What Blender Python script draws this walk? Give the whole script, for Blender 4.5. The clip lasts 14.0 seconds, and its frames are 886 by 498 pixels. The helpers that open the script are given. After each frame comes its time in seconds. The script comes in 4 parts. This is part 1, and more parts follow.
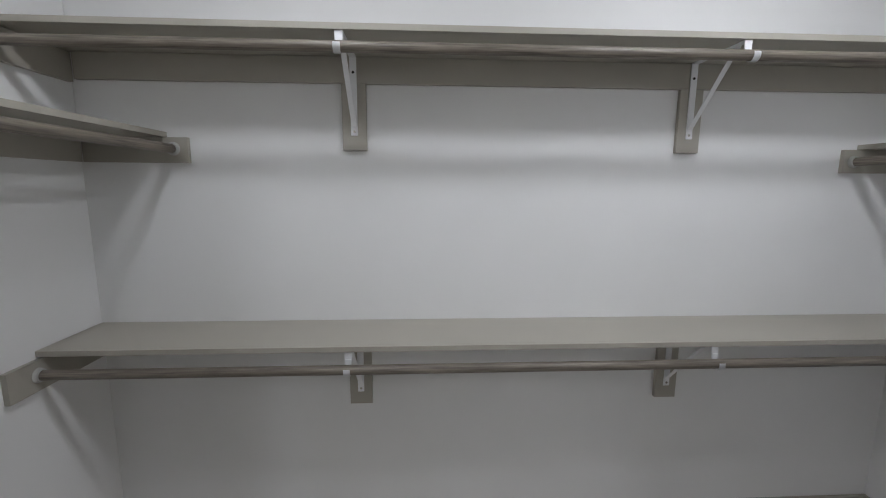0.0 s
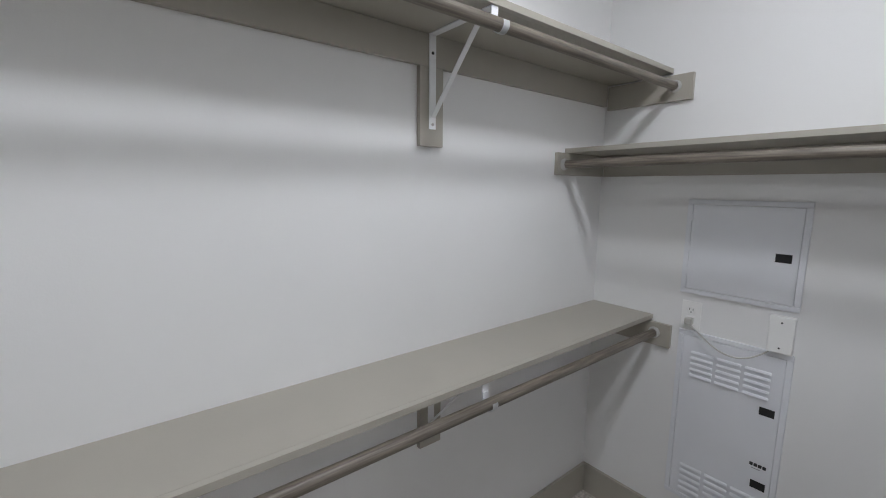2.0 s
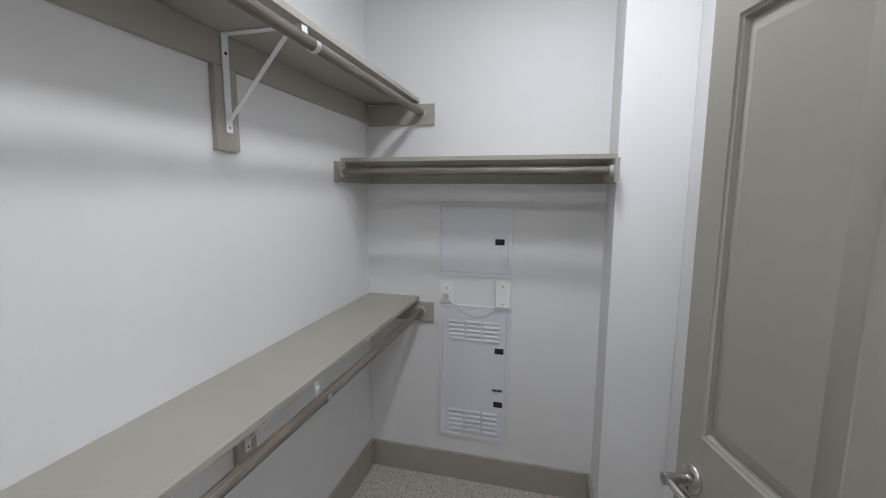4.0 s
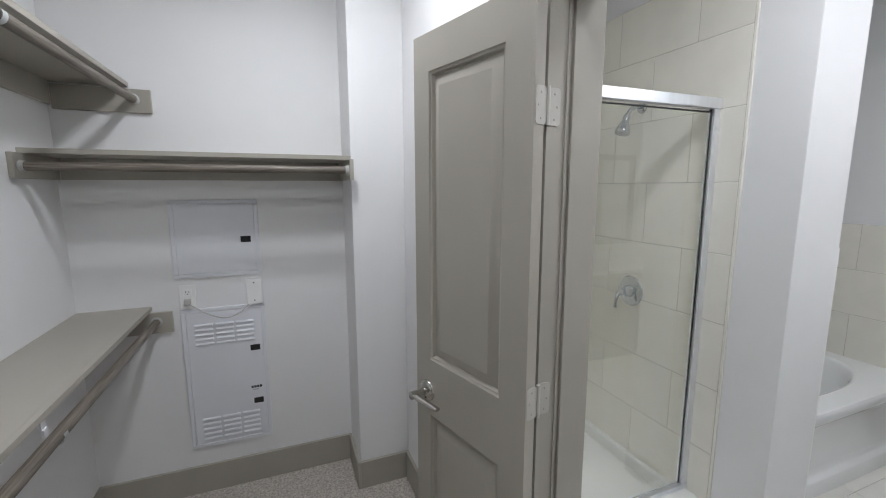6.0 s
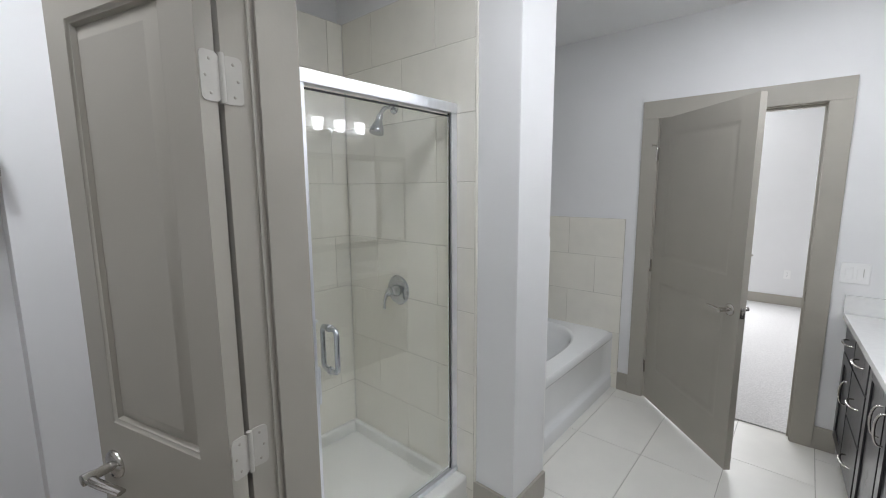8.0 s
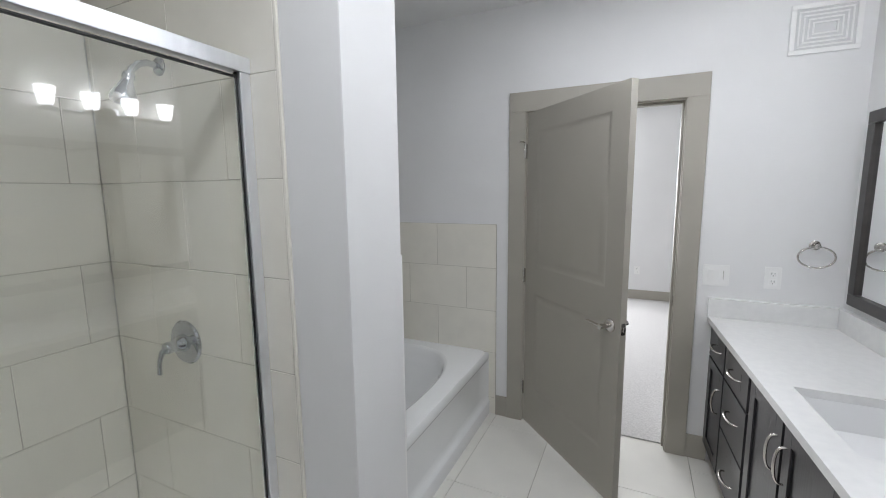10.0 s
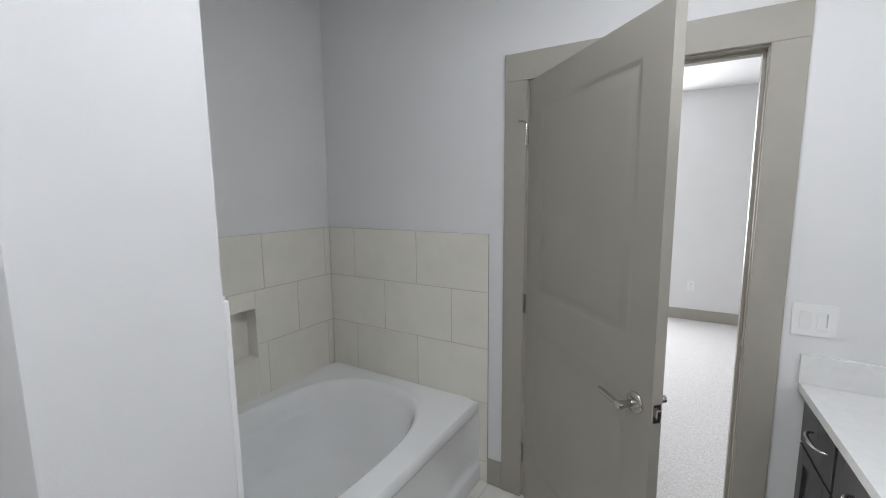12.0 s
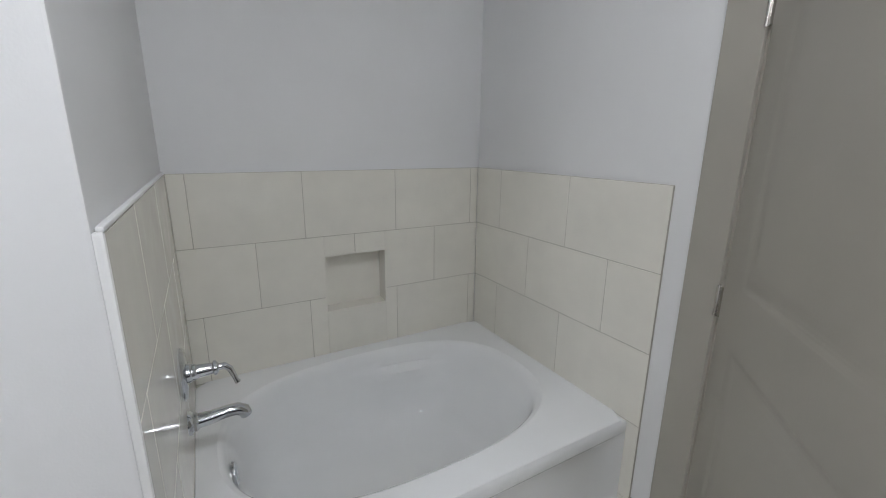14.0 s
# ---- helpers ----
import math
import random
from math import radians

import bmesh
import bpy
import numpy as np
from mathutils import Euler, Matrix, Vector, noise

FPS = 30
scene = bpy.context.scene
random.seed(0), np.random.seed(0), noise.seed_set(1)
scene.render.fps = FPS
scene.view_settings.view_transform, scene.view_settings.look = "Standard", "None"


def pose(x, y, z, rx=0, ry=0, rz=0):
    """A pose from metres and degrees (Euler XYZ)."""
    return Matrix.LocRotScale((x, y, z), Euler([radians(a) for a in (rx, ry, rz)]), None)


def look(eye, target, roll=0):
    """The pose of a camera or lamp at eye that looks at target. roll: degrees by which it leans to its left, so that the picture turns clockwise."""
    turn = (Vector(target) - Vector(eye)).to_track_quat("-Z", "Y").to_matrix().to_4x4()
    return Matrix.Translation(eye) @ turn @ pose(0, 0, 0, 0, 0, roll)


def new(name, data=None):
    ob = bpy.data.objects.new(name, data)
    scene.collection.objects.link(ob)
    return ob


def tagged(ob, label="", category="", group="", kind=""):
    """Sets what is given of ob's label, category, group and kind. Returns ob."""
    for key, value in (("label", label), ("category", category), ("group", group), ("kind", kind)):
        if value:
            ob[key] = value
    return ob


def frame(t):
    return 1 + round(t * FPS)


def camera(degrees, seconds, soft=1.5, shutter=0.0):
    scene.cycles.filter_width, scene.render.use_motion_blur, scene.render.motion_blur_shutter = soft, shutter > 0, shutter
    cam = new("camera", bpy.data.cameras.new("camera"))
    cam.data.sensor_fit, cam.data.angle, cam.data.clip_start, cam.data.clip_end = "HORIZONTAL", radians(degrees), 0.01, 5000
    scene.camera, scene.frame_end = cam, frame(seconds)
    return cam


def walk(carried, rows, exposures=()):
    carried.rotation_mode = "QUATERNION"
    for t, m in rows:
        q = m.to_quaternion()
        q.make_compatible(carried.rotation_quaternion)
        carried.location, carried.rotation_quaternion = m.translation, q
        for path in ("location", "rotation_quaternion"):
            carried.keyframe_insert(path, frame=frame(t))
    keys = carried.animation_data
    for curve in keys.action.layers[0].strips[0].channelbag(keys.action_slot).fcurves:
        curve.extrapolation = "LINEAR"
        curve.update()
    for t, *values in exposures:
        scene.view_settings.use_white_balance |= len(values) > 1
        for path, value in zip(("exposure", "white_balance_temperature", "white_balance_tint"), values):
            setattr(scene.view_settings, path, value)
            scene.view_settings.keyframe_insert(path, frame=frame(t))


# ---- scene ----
cam = camera(93.4, 14.0, soft=1.05)
PATH = [
    (0, (0.007, -0.087, 1.566), (0.109, 1.887, 1.262), 0.3),
    (0.5, (0.041, 0.08, 1.576), (0.4, 2.024, 1.269), 0.4),
    (1, (0.088, 0.23, 1.577), (0.749, 2.093, 1.27), 0.5),
    (1.5, (0.17, 0.357, 1.573), (1.128, 2.086, 1.27), 0.4),
    (2, (0.233, 0.45, 1.568), (1.464, 1.999, 1.273), 0.5),
    (4.3, (-0.078, 0.615, 1.572), (1.885, 0.915, 1.305), 0.1),
    (4.5, (-0.103, 0.633, 1.574), (1.872, 0.802, 1.303), -0.1),
    (5, (-0.168, 0.672, 1.576), (1.807, 0.522, 1.3), -0.1),
    (5.5, (-0.213, 0.688, 1.582), (1.713, 0.232, 1.296), -0.1),
    (6, (-0.247, 0.682, 1.588), (1.591, -0.051, 1.293), -0.1),
    (6.5, (-0.268, 0.649, 1.585), (1.448, -0.335, 1.289), -0.1),
    (7, (-0.274, 0.595, 1.577), (1.296, -0.61, 1.287), -0.1),
    (7.5, (-0.252, 0.516, 1.57), (1.174, -0.858, 1.287), -0.3),
    (8, (-0.224, 0.435, 1.575), (1.079, -1.055, 1.289), -0.3),
    (8.5, (-0.166, 0.331, 1.57), (1.004, -1.267, 1.288), -0.4),
    (9, (-0.092, 0.188, 1.561), (0.939, -1.504, 1.286), -0.3),
    (9.2, (-0.071, 0.129, 1.557), (0.905, -1.595, 1.286), -0.4),
    (11.3, (-0.032, -0.677, 1.564), (0.75, -2.498, 1.293), -0.5),
    (11.5, (-0.045, -0.758, 1.56), (0.784, -2.558, 1.29), -0.4),
    (12, (-0.067, -0.928, 1.547), (0.954, -2.627, 1.282), -0.5),
    (12.5, (-0.046, -1.089, 1.513), (1.191, -2.637, 1.245), -0.3),
    (13, (-0.005, -1.22, 1.494), (1.397, -2.614, 1.193), -0.0),
    (13.5, (-0.006, -1.377, 1.476), (1.543, -2.58, 1.084), 0.3),
    (14, (0.002, -1.509, 1.463), (1.685, -2.474, 0.976), 0.6),
]
walk(cam, [(t, look(eye, target, roll)) for t, eye, target, roll in PATH],
     exposures=((0.0, -0.10), (2.0, 0.0), (5.0, 0.06), (7.5, 0.0), (9.0, -0.02), (11.5, -0.06), (14.0, 0.08)))

# ------------------------------------------------------------ light and world
world = bpy.data.worlds.new("sky")
scene.world = world
world.use_nodes = True
wn = world.node_tree.nodes
sky = wn.new("ShaderNodeTexSky")
sky.sky_type = "NISHITA"
sky.sun_disc = False
sky.sun_elevation, sky.sun_rotation = radians(42), radians(20)
wn["Background"].inputs["Strength"].default_value = 0.12
world.node_tree.links.new(sky.outputs["Color"], wn["Background"].inputs["Color"])


def area_lamp(name, m, sx, sy, watts, colour=(1, 1, 1)):
    d = bpy.data.lights.new(name, "AREA")
    d.shape, d.size, d.size_y, d.energy, d.color = "RECTANGLE", sx, sy, watts, colour
    ob = new(name, d)
    ob.matrix_world = m
    return ob


CLOSET_W, BATH_SHADE, BATH_FILL_W, WINDOW_W = (7.4, 11.4), 18.5, (9.3, 9.4), 102.0
CLOSET_LAMPS = ((-0.37, 0.60), (1.05, 0.60))
for (lamp_x, lamp_y), watts in zip(CLOSET_LAMPS, CLOSET_W):
    area_lamp("closet_light_lamp", pose(lamp_x, lamp_y, 2.655), 0.20, 0.20, watts, (0.91, 0.935, 1.0))
# fill lamps added to brighten shower and tub; no such fixture is seen
BATH_FILLS = ((0.24, -0.50), (0.02, -1.78))
for (lamp_x, lamp_y), watts in zip(BATH_FILLS, BATH_FILL_W):
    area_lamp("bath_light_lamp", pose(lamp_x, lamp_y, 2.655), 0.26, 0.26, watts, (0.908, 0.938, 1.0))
area_lamp("bedroom_window_lamp", pose(1.05, -6.60, 1.60, -90, 0, 0) @ pose(0, 0, 0, 180, 0, 0), 1.3, 1.6, WINDOW_W, (0.95, 0.965, 1.0))
sun = bpy.data.lights.new("sun", "SUN")
sun.energy, sun.angle, sun.color = 2.5, radians(0.5), (1.0, 0.95, 0.88)
new("sun", sun).matrix_world = pose(0, 0, 10, 48, 0, 200)


# ------------------------------------------------------------ materials
def mat(name, colour, rough=0.5, metal=0.0, vary=0.06, vscale=6.0, bump=0.0, bscale=200.0, stretch=None, grain=None,
        coat=0.0, rand=0.0, rough_vary=0.0, emit=0.0, spec=0.5):
    m = bpy.data.materials.new(name)
    m.use_nodes = True
    nt = m.node_tree
    n, l = nt.nodes, nt.links
    b = n["Principled BSDF"]
    b.inputs["Roughness"].default_value, b.inputs["Metallic"].default_value = rough, metal
    b.inputs["Specular IOR Level"].default_value = spec
    b.inputs["Coat Weight"].default_value = coat
    tc = n.new("ShaderNodeTexCoord")
    mp = n.new("ShaderNodeMapping")
    l.new(tc.outputs["Object"], mp.inputs["Vector"])
    if stretch:
        mp.inputs["Scale"].default_value = stretch
    info = n.new("ShaderNodeObjectInfo")
    shift = n.new("ShaderNodeVectorMath")
    shift.operation = "ADD"
    l.new(mp.outputs["Vector"], shift.inputs[0])
    sc = n.new("ShaderNodeMath")
    sc.operation = "MULTIPLY"
    sc.inputs[1].default_value = 37.0 if rand else 0.0
    l.new(info.outputs["Random"], sc.inputs[0])
    l.new(sc.outputs[0], shift.inputs[1])
    no = n.new("ShaderNodeTexNoise")
    no.inputs["Scale"].default_value, no.inputs["Detail"].default_value = vscale, 6
    l.new(shift.outputs[0], no.inputs["Vector"])
    ramp = n.new("ShaderNodeValToRGB")
    ramp.color_ramp.elements[0].position, ramp.color_ramp.elements[1].position = 0.3, 0.7
    lo = grain if grain else tuple(c * (1 - vary) for c in colour)
    hi = tuple(min(1, c * (1 + vary)) for c in colour)
    ramp.color_ramp.elements[0].color, ramp.color_ramp.elements[1].color = (*lo, 1), (*hi, 1)
    l.new(no.outputs["Fac"], ramp.inputs["Fac"])
    out = ramp.outputs["Color"]
    if rand:
        hsv = n.new("ShaderNodeHueSaturation")
        mr = n.new("ShaderNodeMapRange")
        mr.inputs["To Min"].default_value, mr.inputs["To Max"].default_value = 1 - rand, 1 + rand
        l.new(info.outputs["Random"], mr.inputs["Value"])
        l.new(mr.outputs["Result"], hsv.inputs["Value"])
        l.new(out, hsv.inputs["Color"])
        out = hsv.outputs["Color"]
    l.new(out, b.inputs["Base Color"])
    if rough_vary:
        rr = n.new("ShaderNodeMapRange")
        rr.inputs["To Min"].default_value, rr.inputs["To Max"].default_value = rough - rough_vary, rough + rough_vary
        l.new(no.outputs["Fac"], rr.inputs["Value"])
        l.new(rr.outputs["Result"], b.inputs["Roughness"])
    if bump:
        nb = n.new("ShaderNodeTexNoise")
        nb.inputs["Scale"].default_value, nb.inputs["Detail"].default_value = bscale, 3
        l.new(shift.outputs[0], nb.inputs["Vector"])
        bp = n.new("ShaderNodeBump")
        bp.inputs["Strength"].default_value, bp.inputs["Distance"].default_value = bump, 0.002
        l.new(nb.outputs["Fac"], bp.inputs["Height"])
        l.new(bp.outputs["Normal"], b.inputs["Normal"])
    if emit:
        b.inputs["Emission Color"].default_value = (0.915, 0.94, 1.0, 1)
        b.inputs["Emission Strength"].default_value = emit
    return m


M_WALL = mat("wall_paint", (0.79, 0.79, 0.79), 0.62, vary=0.015, vscale=3, bump=0.10, bscale=260, rough_vary=0.05)
M_CEIL = mat("ceiling_paint", (0.80, 0.80, 0.795), 0.8, vary=0.015, vscale=3, bump=0.15, bscale=180)
M_TRIM = mat("greige_trim_paint", (0.388, 0.366, 0.317), 0.42, vary=0.035, vscale=5, bump=0.06, bscale=120, rough_vary=0.06)
M_DOOR = mat("greige_door_paint", (0.378, 0.356, 0.307), 0.40, vary=0.03, vscale=4, bump=0.07, bscale=140, rough_vary=0.06)
M_WHITE = mat("white_enamel_metal", (0.84, 0.85, 0.87), 0.35, vary=0.02, vscale=8)
M_PANEL = mat("white_panel_steel", (0.76, 0.775, 0.815), 0.38, vary=0.02, vscale=5, bump=0.05, bscale=300)
M_PLATE = mat("white_plastic", (0.86, 0.86, 0.85), 0.35, vary=0.02)
M_BLACK = mat("black_plastic", (0.015, 0.015, 0.016), 0.4, vary=0.1)
M_SLOT = mat("dark_slot", (0.03, 0.03, 0.03), 0.7, vary=0.1)
M_INK = mat("dark_print", (0.04, 0.04, 0.045), 0.6, vary=0.1)
M_HINGE = mat("painted_hinge", (0.48, 0.465, 0.425), 0.4, vary=0.05, vscale=20)
M_SOCKET = mat("socket_plastic", (0.46, 0.46, 0.45), 0.4, vary=0.05)
M_ROD = mat("stained_wood_rod", (0.185, 0.160, 0.132), 0.42, vary=0.25, vscale=3, stretch=(2.5, 60, 60), grain=(0.085, 0.072, 0.058), bump=0.15, bscale=4, rough_vary=0.1)
M_NICKEL = mat("satin_nickel", (0.56, 0.54, 0.51), 0.22, 1.0, vary=0.04, vscale=30)
M_CHROME = mat("polished_chrome", (0.60, 0.62, 0.65), 0.07, 1.0, vary=0.02, vscale=20)
M_ALU = mat("brushed_aluminium", (0.88, 0.90, 0.94), 0.42, 1.0, vary=0.03, vscale=40, stretch=(1, 1, 0.1))
M_PULL = mat("satin_chrome", (0.58, 0.61, 0.64), 0.24, 1.0, vary=0.03, vscale=30)
M_SEAL = mat("black_rubber_seal", (0.012, 0.012, 0.012), 0.5, vary=0.1)
M_TILE = mat("cream_wall_tile", (0.83, 0.805, 0.73), 0.13, vary=0.025, vscale=9, rand=0.025, bump=0.02, bscale=40, rough_vary=0.05, coat=0.15)
M_GROUT = mat("beige_grout", (0.50, 0.47, 0.41), 0.95, spec=0.08, vary=0.1, vscale=40)
M_FTILE = mat("ivory_floor_tile", (0.80, 0.785, 0.735), 0.30, vary=0.03, vscale=5, rand=0.02, bump=0.015, bscale=30, rough_vary=0.02)
M_FGROUT = mat("floor_grout", (0.36, 0.335, 0.29), 0.85, vary=0.1, vscale=40)
M_TUB = mat("white_acrylic", (0.89, 0.90, 0.905), 0.08, vary=0.012, vscale=4, coat=0.3)
M_PAN = mat("white_shower_pan", (0.80, 0.80, 0.77), 0.3, vary=0.02, vscale=6)
M_STONE = mat("white_quartz", (0.81, 0.81, 0.80), 0.16, vary=0.012, vscale=30, grain=(0.775, 0.775, 0.77))
M_SINK = mat("white_porcelain", (0.82, 0.82, 0.82), 0.1, vary=0.01)
M_VANITY = mat("espresso_wood", (0.035, 0.034, 0.037), 0.30, vary=0.35, vscale=4, stretch=(20, 20, 1.2), grain=(0.016, 0.015, 0.017), bump=0.12, bscale=6, rough_vary=0.07)
M_FRAME = mat("dark_mirror_frame", (0.05, 0.045, 0.043), 0.35, vary=0.2, vscale=20)
M_CABLE = mat("white_cable", (0.52, 0.51, 0.48), 0.45, vary=0.04)
M_BLIND = mat("white_blind_slat", (0.82, 0.83, 0.84), 0.5, vary=0.02)
M_SHADE = mat("lit_frosted_glass_shade", (0.9, 0.9, 0.88), 0.4, vary=0.01, emit=BATH_SHADE)
M_DIFF = mat("lit_diffuser", (0.9, 0.9, 0.88), 0.5, vary=0.01, emit=6.0)


def carpet_mat(name, colour, dark):
    m = mat(name, colour, 0.95, vary=0.15, vscale=95, bump=0.9, bscale=420, grain=dark, spec=0.15)
    return m


M_CARPET = carpet_mat("grey_beige_carpet", (0.57, 0.53, 0.48), (0.33, 0.30, 0.27))
M_CARPET2 = carpet_mat("pale_bedroom_carpet", (0.66, 0.65, 0.645), (0.54, 0.53, 0.525))


def glass_mat(name, tint):
    m = bpy.data.materials.new(name)
    m.use_nodes = True
    b = m.node_tree.nodes["Principled BSDF"]
    b.inputs["Base Color"].default_value = (*tint, 1)
    b.inputs["Roughness"].default_value = 0.0
    b.inputs["IOR"].default_value = 1.5
    b.inputs["Transmission Weight"].default_value = 1.0
    return m


M_GLASS = glass_mat("clear_shower_glass", (0.97, 0.985, 0.97))
M_PANE = glass_mat("window_glass", (0.98, 0.99, 0.99))
M_MIRROR = mat("silvered_mirror", (0.88, 0.89, 0.89), 0.0, 1.0, vary=0.0)


# ------------------------------------------------------------ building helpers
def bm_new():
    b = bmesh.new()
    b.faces.layers.int.new("flat")
    return b


def add_box(bm, x0, x1, y0, y1, z0, z1, bevel=0.0, seg=2, m=None):
    mm = Matrix.Translation(((x0 + x1) / 2, (y0 + y1) / 2, (z0 + z1) / 2)) @ Matrix.Diagonal((abs(x1 - x0), abs(y1 - y0), abs(z1 - z0), 1))
    vs = bmesh.ops.create_cube(bm, size=1.0, matrix=(m @ mm) if m else mm)["verts"]
    lay = bm.faces.layers.int["flat"]
    for f in {f for v in vs for f in v.link_faces}:
        f[lay] = 1
    if bevel:
        es = list({e for v in vs for e in v.link_edges})
        made = bmesh.ops.bevel(bm, geom=es, offset=bevel, segments=seg, affect="EDGES", profile=0.6)
        for f in made["faces"]:
            f[lay] = 0
    return bm


def box(*a, **k):
    return add_box(bm_new(), *a, **k)


def add_lathe(bm, profile, m, seg=24):
    """profile: (radius, height) pairs; turned about local z."""
    rings = []
    for r, h in profile:
        if r < 1e-5:
            rings.append([bm.verts.new(m @ Vector((0, 0, h)))])
        else:
            rings.append([bm.verts.new(m @ Vector((r * math.cos(2 * math.pi * i / seg), r * math.sin(2 * math.pi * i / seg), h))) for i in range(seg)])
    for a, b in zip(rings, rings[1:]):
        for i in range(seg):
            j = (i + 1) % seg
            if len(a) == 1 and len(b) > 1:
                bm.faces.new((a[0], b[i], b[j]))
            elif len(b) == 1 and len(a) > 1:
                bm.faces.new((a[i], a[j], b[0]))
            elif len(a) > 1:
                bm.faces.new((a[i], a[j], b[j], b[i]))
    return bm


def add_tube(bm, pts, radius, seg=12, flat=None):
    """A tube along points; radius a number or one per point; flat squashes it across its binormal."""
    pts = [Vector(p) for p in pts]
    rr = radius if isinstance(radius, (list, tuple)) else [radius] * len(pts)
    rings, up = [], None
    for i, p in enumerate(pts):
        d = (pts[min(i + 1, len(pts) - 1)] - pts[max(i - 1, 0)]).normalized()
        if up is None:
            up = Vector((0, 0, 1)) if abs(d.z) < 0.9 else Vector((1, 0, 0))
        side = d.cross(up).normalized()
        up = side.cross(d).normalized()
        k = flat if flat else 1.0
        rings.append([bm.verts.new(p + rr[i] * (math.cos(a) * side + k * math.sin(a) * up)) for a in (2 * math.pi * j / seg for j in range(seg))])
    for a, b in zip(rings, rings[1:]):
        for i in range(seg):
            j = (i + 1) % seg
            bm.faces.new((a[i], a[j], b[j], b[i]))
    bm.faces.new(list(reversed(rings[0])))
    bm.faces.new(rings[-1])
    return bm


def arc_points(fn, n):
    return [fn(i / n) for i in range(n + 1)]


def mesh_of(name, bm, material, smooth=40):
    bmesh.ops.recalc_face_normals(bm, faces=bm.faces)
    me = bpy.data.meshes.new(name)
    lim = radians(smooth)
    lay = bm.faces.layers.int.get("flat")
    for f in bm.faces:
        f.smooth = not (lay and f[lay])
    for e in bm.edges:
        if len(e.link_faces) == 2 and e.calc_face_angle(0) > lim:
            e.smooth = False
    bm.to_mesh(me)
    bm.free()
    me.materials.append(material)
    return me


def thing(name, m, label, category, group=""):
    ob = new(name)
    ob.empty_display_size = 0.05
    ob.matrix_world = m
    ob.matrix_basis = m
    return tagged(ob, label, category, group)


def top_of(ob):
    while ob.parent:
        ob = ob.parent
    return ob


def part(name, bm, material, parent, label="", world=False, smooth=40):
    """One mesh object under a thing or a part; world: the bmesh is in world coordinates."""
    if world:
        bm.transform(top_of(parent).matrix_basis.inverted())
    ob = new(name, mesh_of(name, bm, material, smooth))
    ob.parent = parent
    if label:
        ob["label"] = label
    return ob


def solid(name, bm, material, label, category, group="", kind="", smooth=40):
    """A thing that is one mesh, in world coordinates."""
    return tagged(new(name, mesh_of(name, bm, material, smooth)), label, category, group, kind)


def structure(name, bm, material, label, category):
    return solid(name, bm, material, label, category, kind="structure")


TILE_MESH = {}


def piece(name, parent, size, loc, material, bevel=0.0015):
    """A tile that shares its mesh with others of its size."""
    key = (name, material.name, tuple(round(s, 3) for s in size))
    if key not in TILE_MESH:
        sx, sy, sz = size
        TILE_MESH[key] = mesh_of(name, box(-sx / 2, sx / 2, -sy / 2, sy / 2, -sz / 2, sz / 2, bevel=bevel, seg=1), material, 60)
    ob = new(name, TILE_MESH[key])
    ob.location = loc
    ob.parent = parent
    return ob


# ------------------------------------------------------------ the plan
CN, CE, CW = 1.54, 2.04, -1.236          # closet walls
CS, RET, RETX = 0.085, 0.345, 1.765      # closet south wall, its return and the return's face
JE, JW = 0.545, -0.415                   # doorway between closet and bathroom
BE, BS, BW = 1.91, -2.82, -1.00          # bathroom walls
PN, PS, PW = -1.090, -1.376, 0.688        # stub wall between shower and tub
SN = -0.03                               # shower's north wall
SE = 1.852                               # tiled face of the shower's long wall
CEIL = 2.69
DX0, DX1, DH = -0.255, 0.607, 2.044       # doorway to the bedroom
FAR = -6.65                              # bedroom's far wall

# floors
floor_c = structure("floor_closet", box(CW - 0.1, CE + 0.1, 0.03, CN + 0.1, -0.12, 0.024), M_CARPET, "grey-beige cut-pile carpet on the closet floor", "floor")
floor_b = structure("floor_bathroom", box(BW - 0.3, BE + 0.1, -2.885, 0.03, -0.12, -0.004), M_FGROUT, "ivory floor tiles with thin tan grout", "floor")
floor_r = structure("floor_bedroom", box(-3.2, 3.4, FAR - 0.1, -2.885, -0.12, 0.008), M_CARPET2, "pale grey carpet on the bedroom floor", "floor")
# ceilings
structure("ceiling_closet", box(CW - 0.1, CE + 0.1, 0.04, CN + 0.1, CEIL, CEIL + 0.1), M_CEIL, "white painted closet ceiling", "ceiling")
structure("ceiling_bathroom", box(BW - 0.3, BE + 0.1, BS - 0.06, 0.04, CEIL, CEIL + 0.1), M_CEIL, "white painted bathroom ceiling", "ceiling")
structure("ceiling_bedroom", box(-3.2, 3.4, FAR - 0.1, BS - 0.06, 2.68, 2.78), M_CEIL, "white painted bedroom ceiling", "ceiling")

# closet walls
structure("wall_north", box(CW - 0.1, CE + 0.1, CN, CN + 0.1, 0, CEIL), M_WALL, "pale grey painted closet back wall", "wall")
structure("wall_east", box(CE, CE + 0.1, SN, CN, 0, CEIL), M_WALL, "pale grey painted closet end wall", "wall")
structure("wall_west", box(CW - 0.1, CW, SN, CN, 0, CEIL), M_WALL, "pale grey painted closet end wall", "wall")
structure("wall_return", box(RETX, CE, CS, RET, 0, CEIL, bevel=0.004), M_WALL, "pale grey painted boxed-out corner of the closet", "wall")
WS0 = -0.018                             # its bathroom face
bm = box(JE + 0.02, CE, WS0, CS, 0, CEIL)
add_box(bm, CW, JW - 0.02, WS0, CS, 0, CEIL)
add_box(bm, JW - 0.02, JE + 0.02, WS0, CS, 2.05, CEIL)
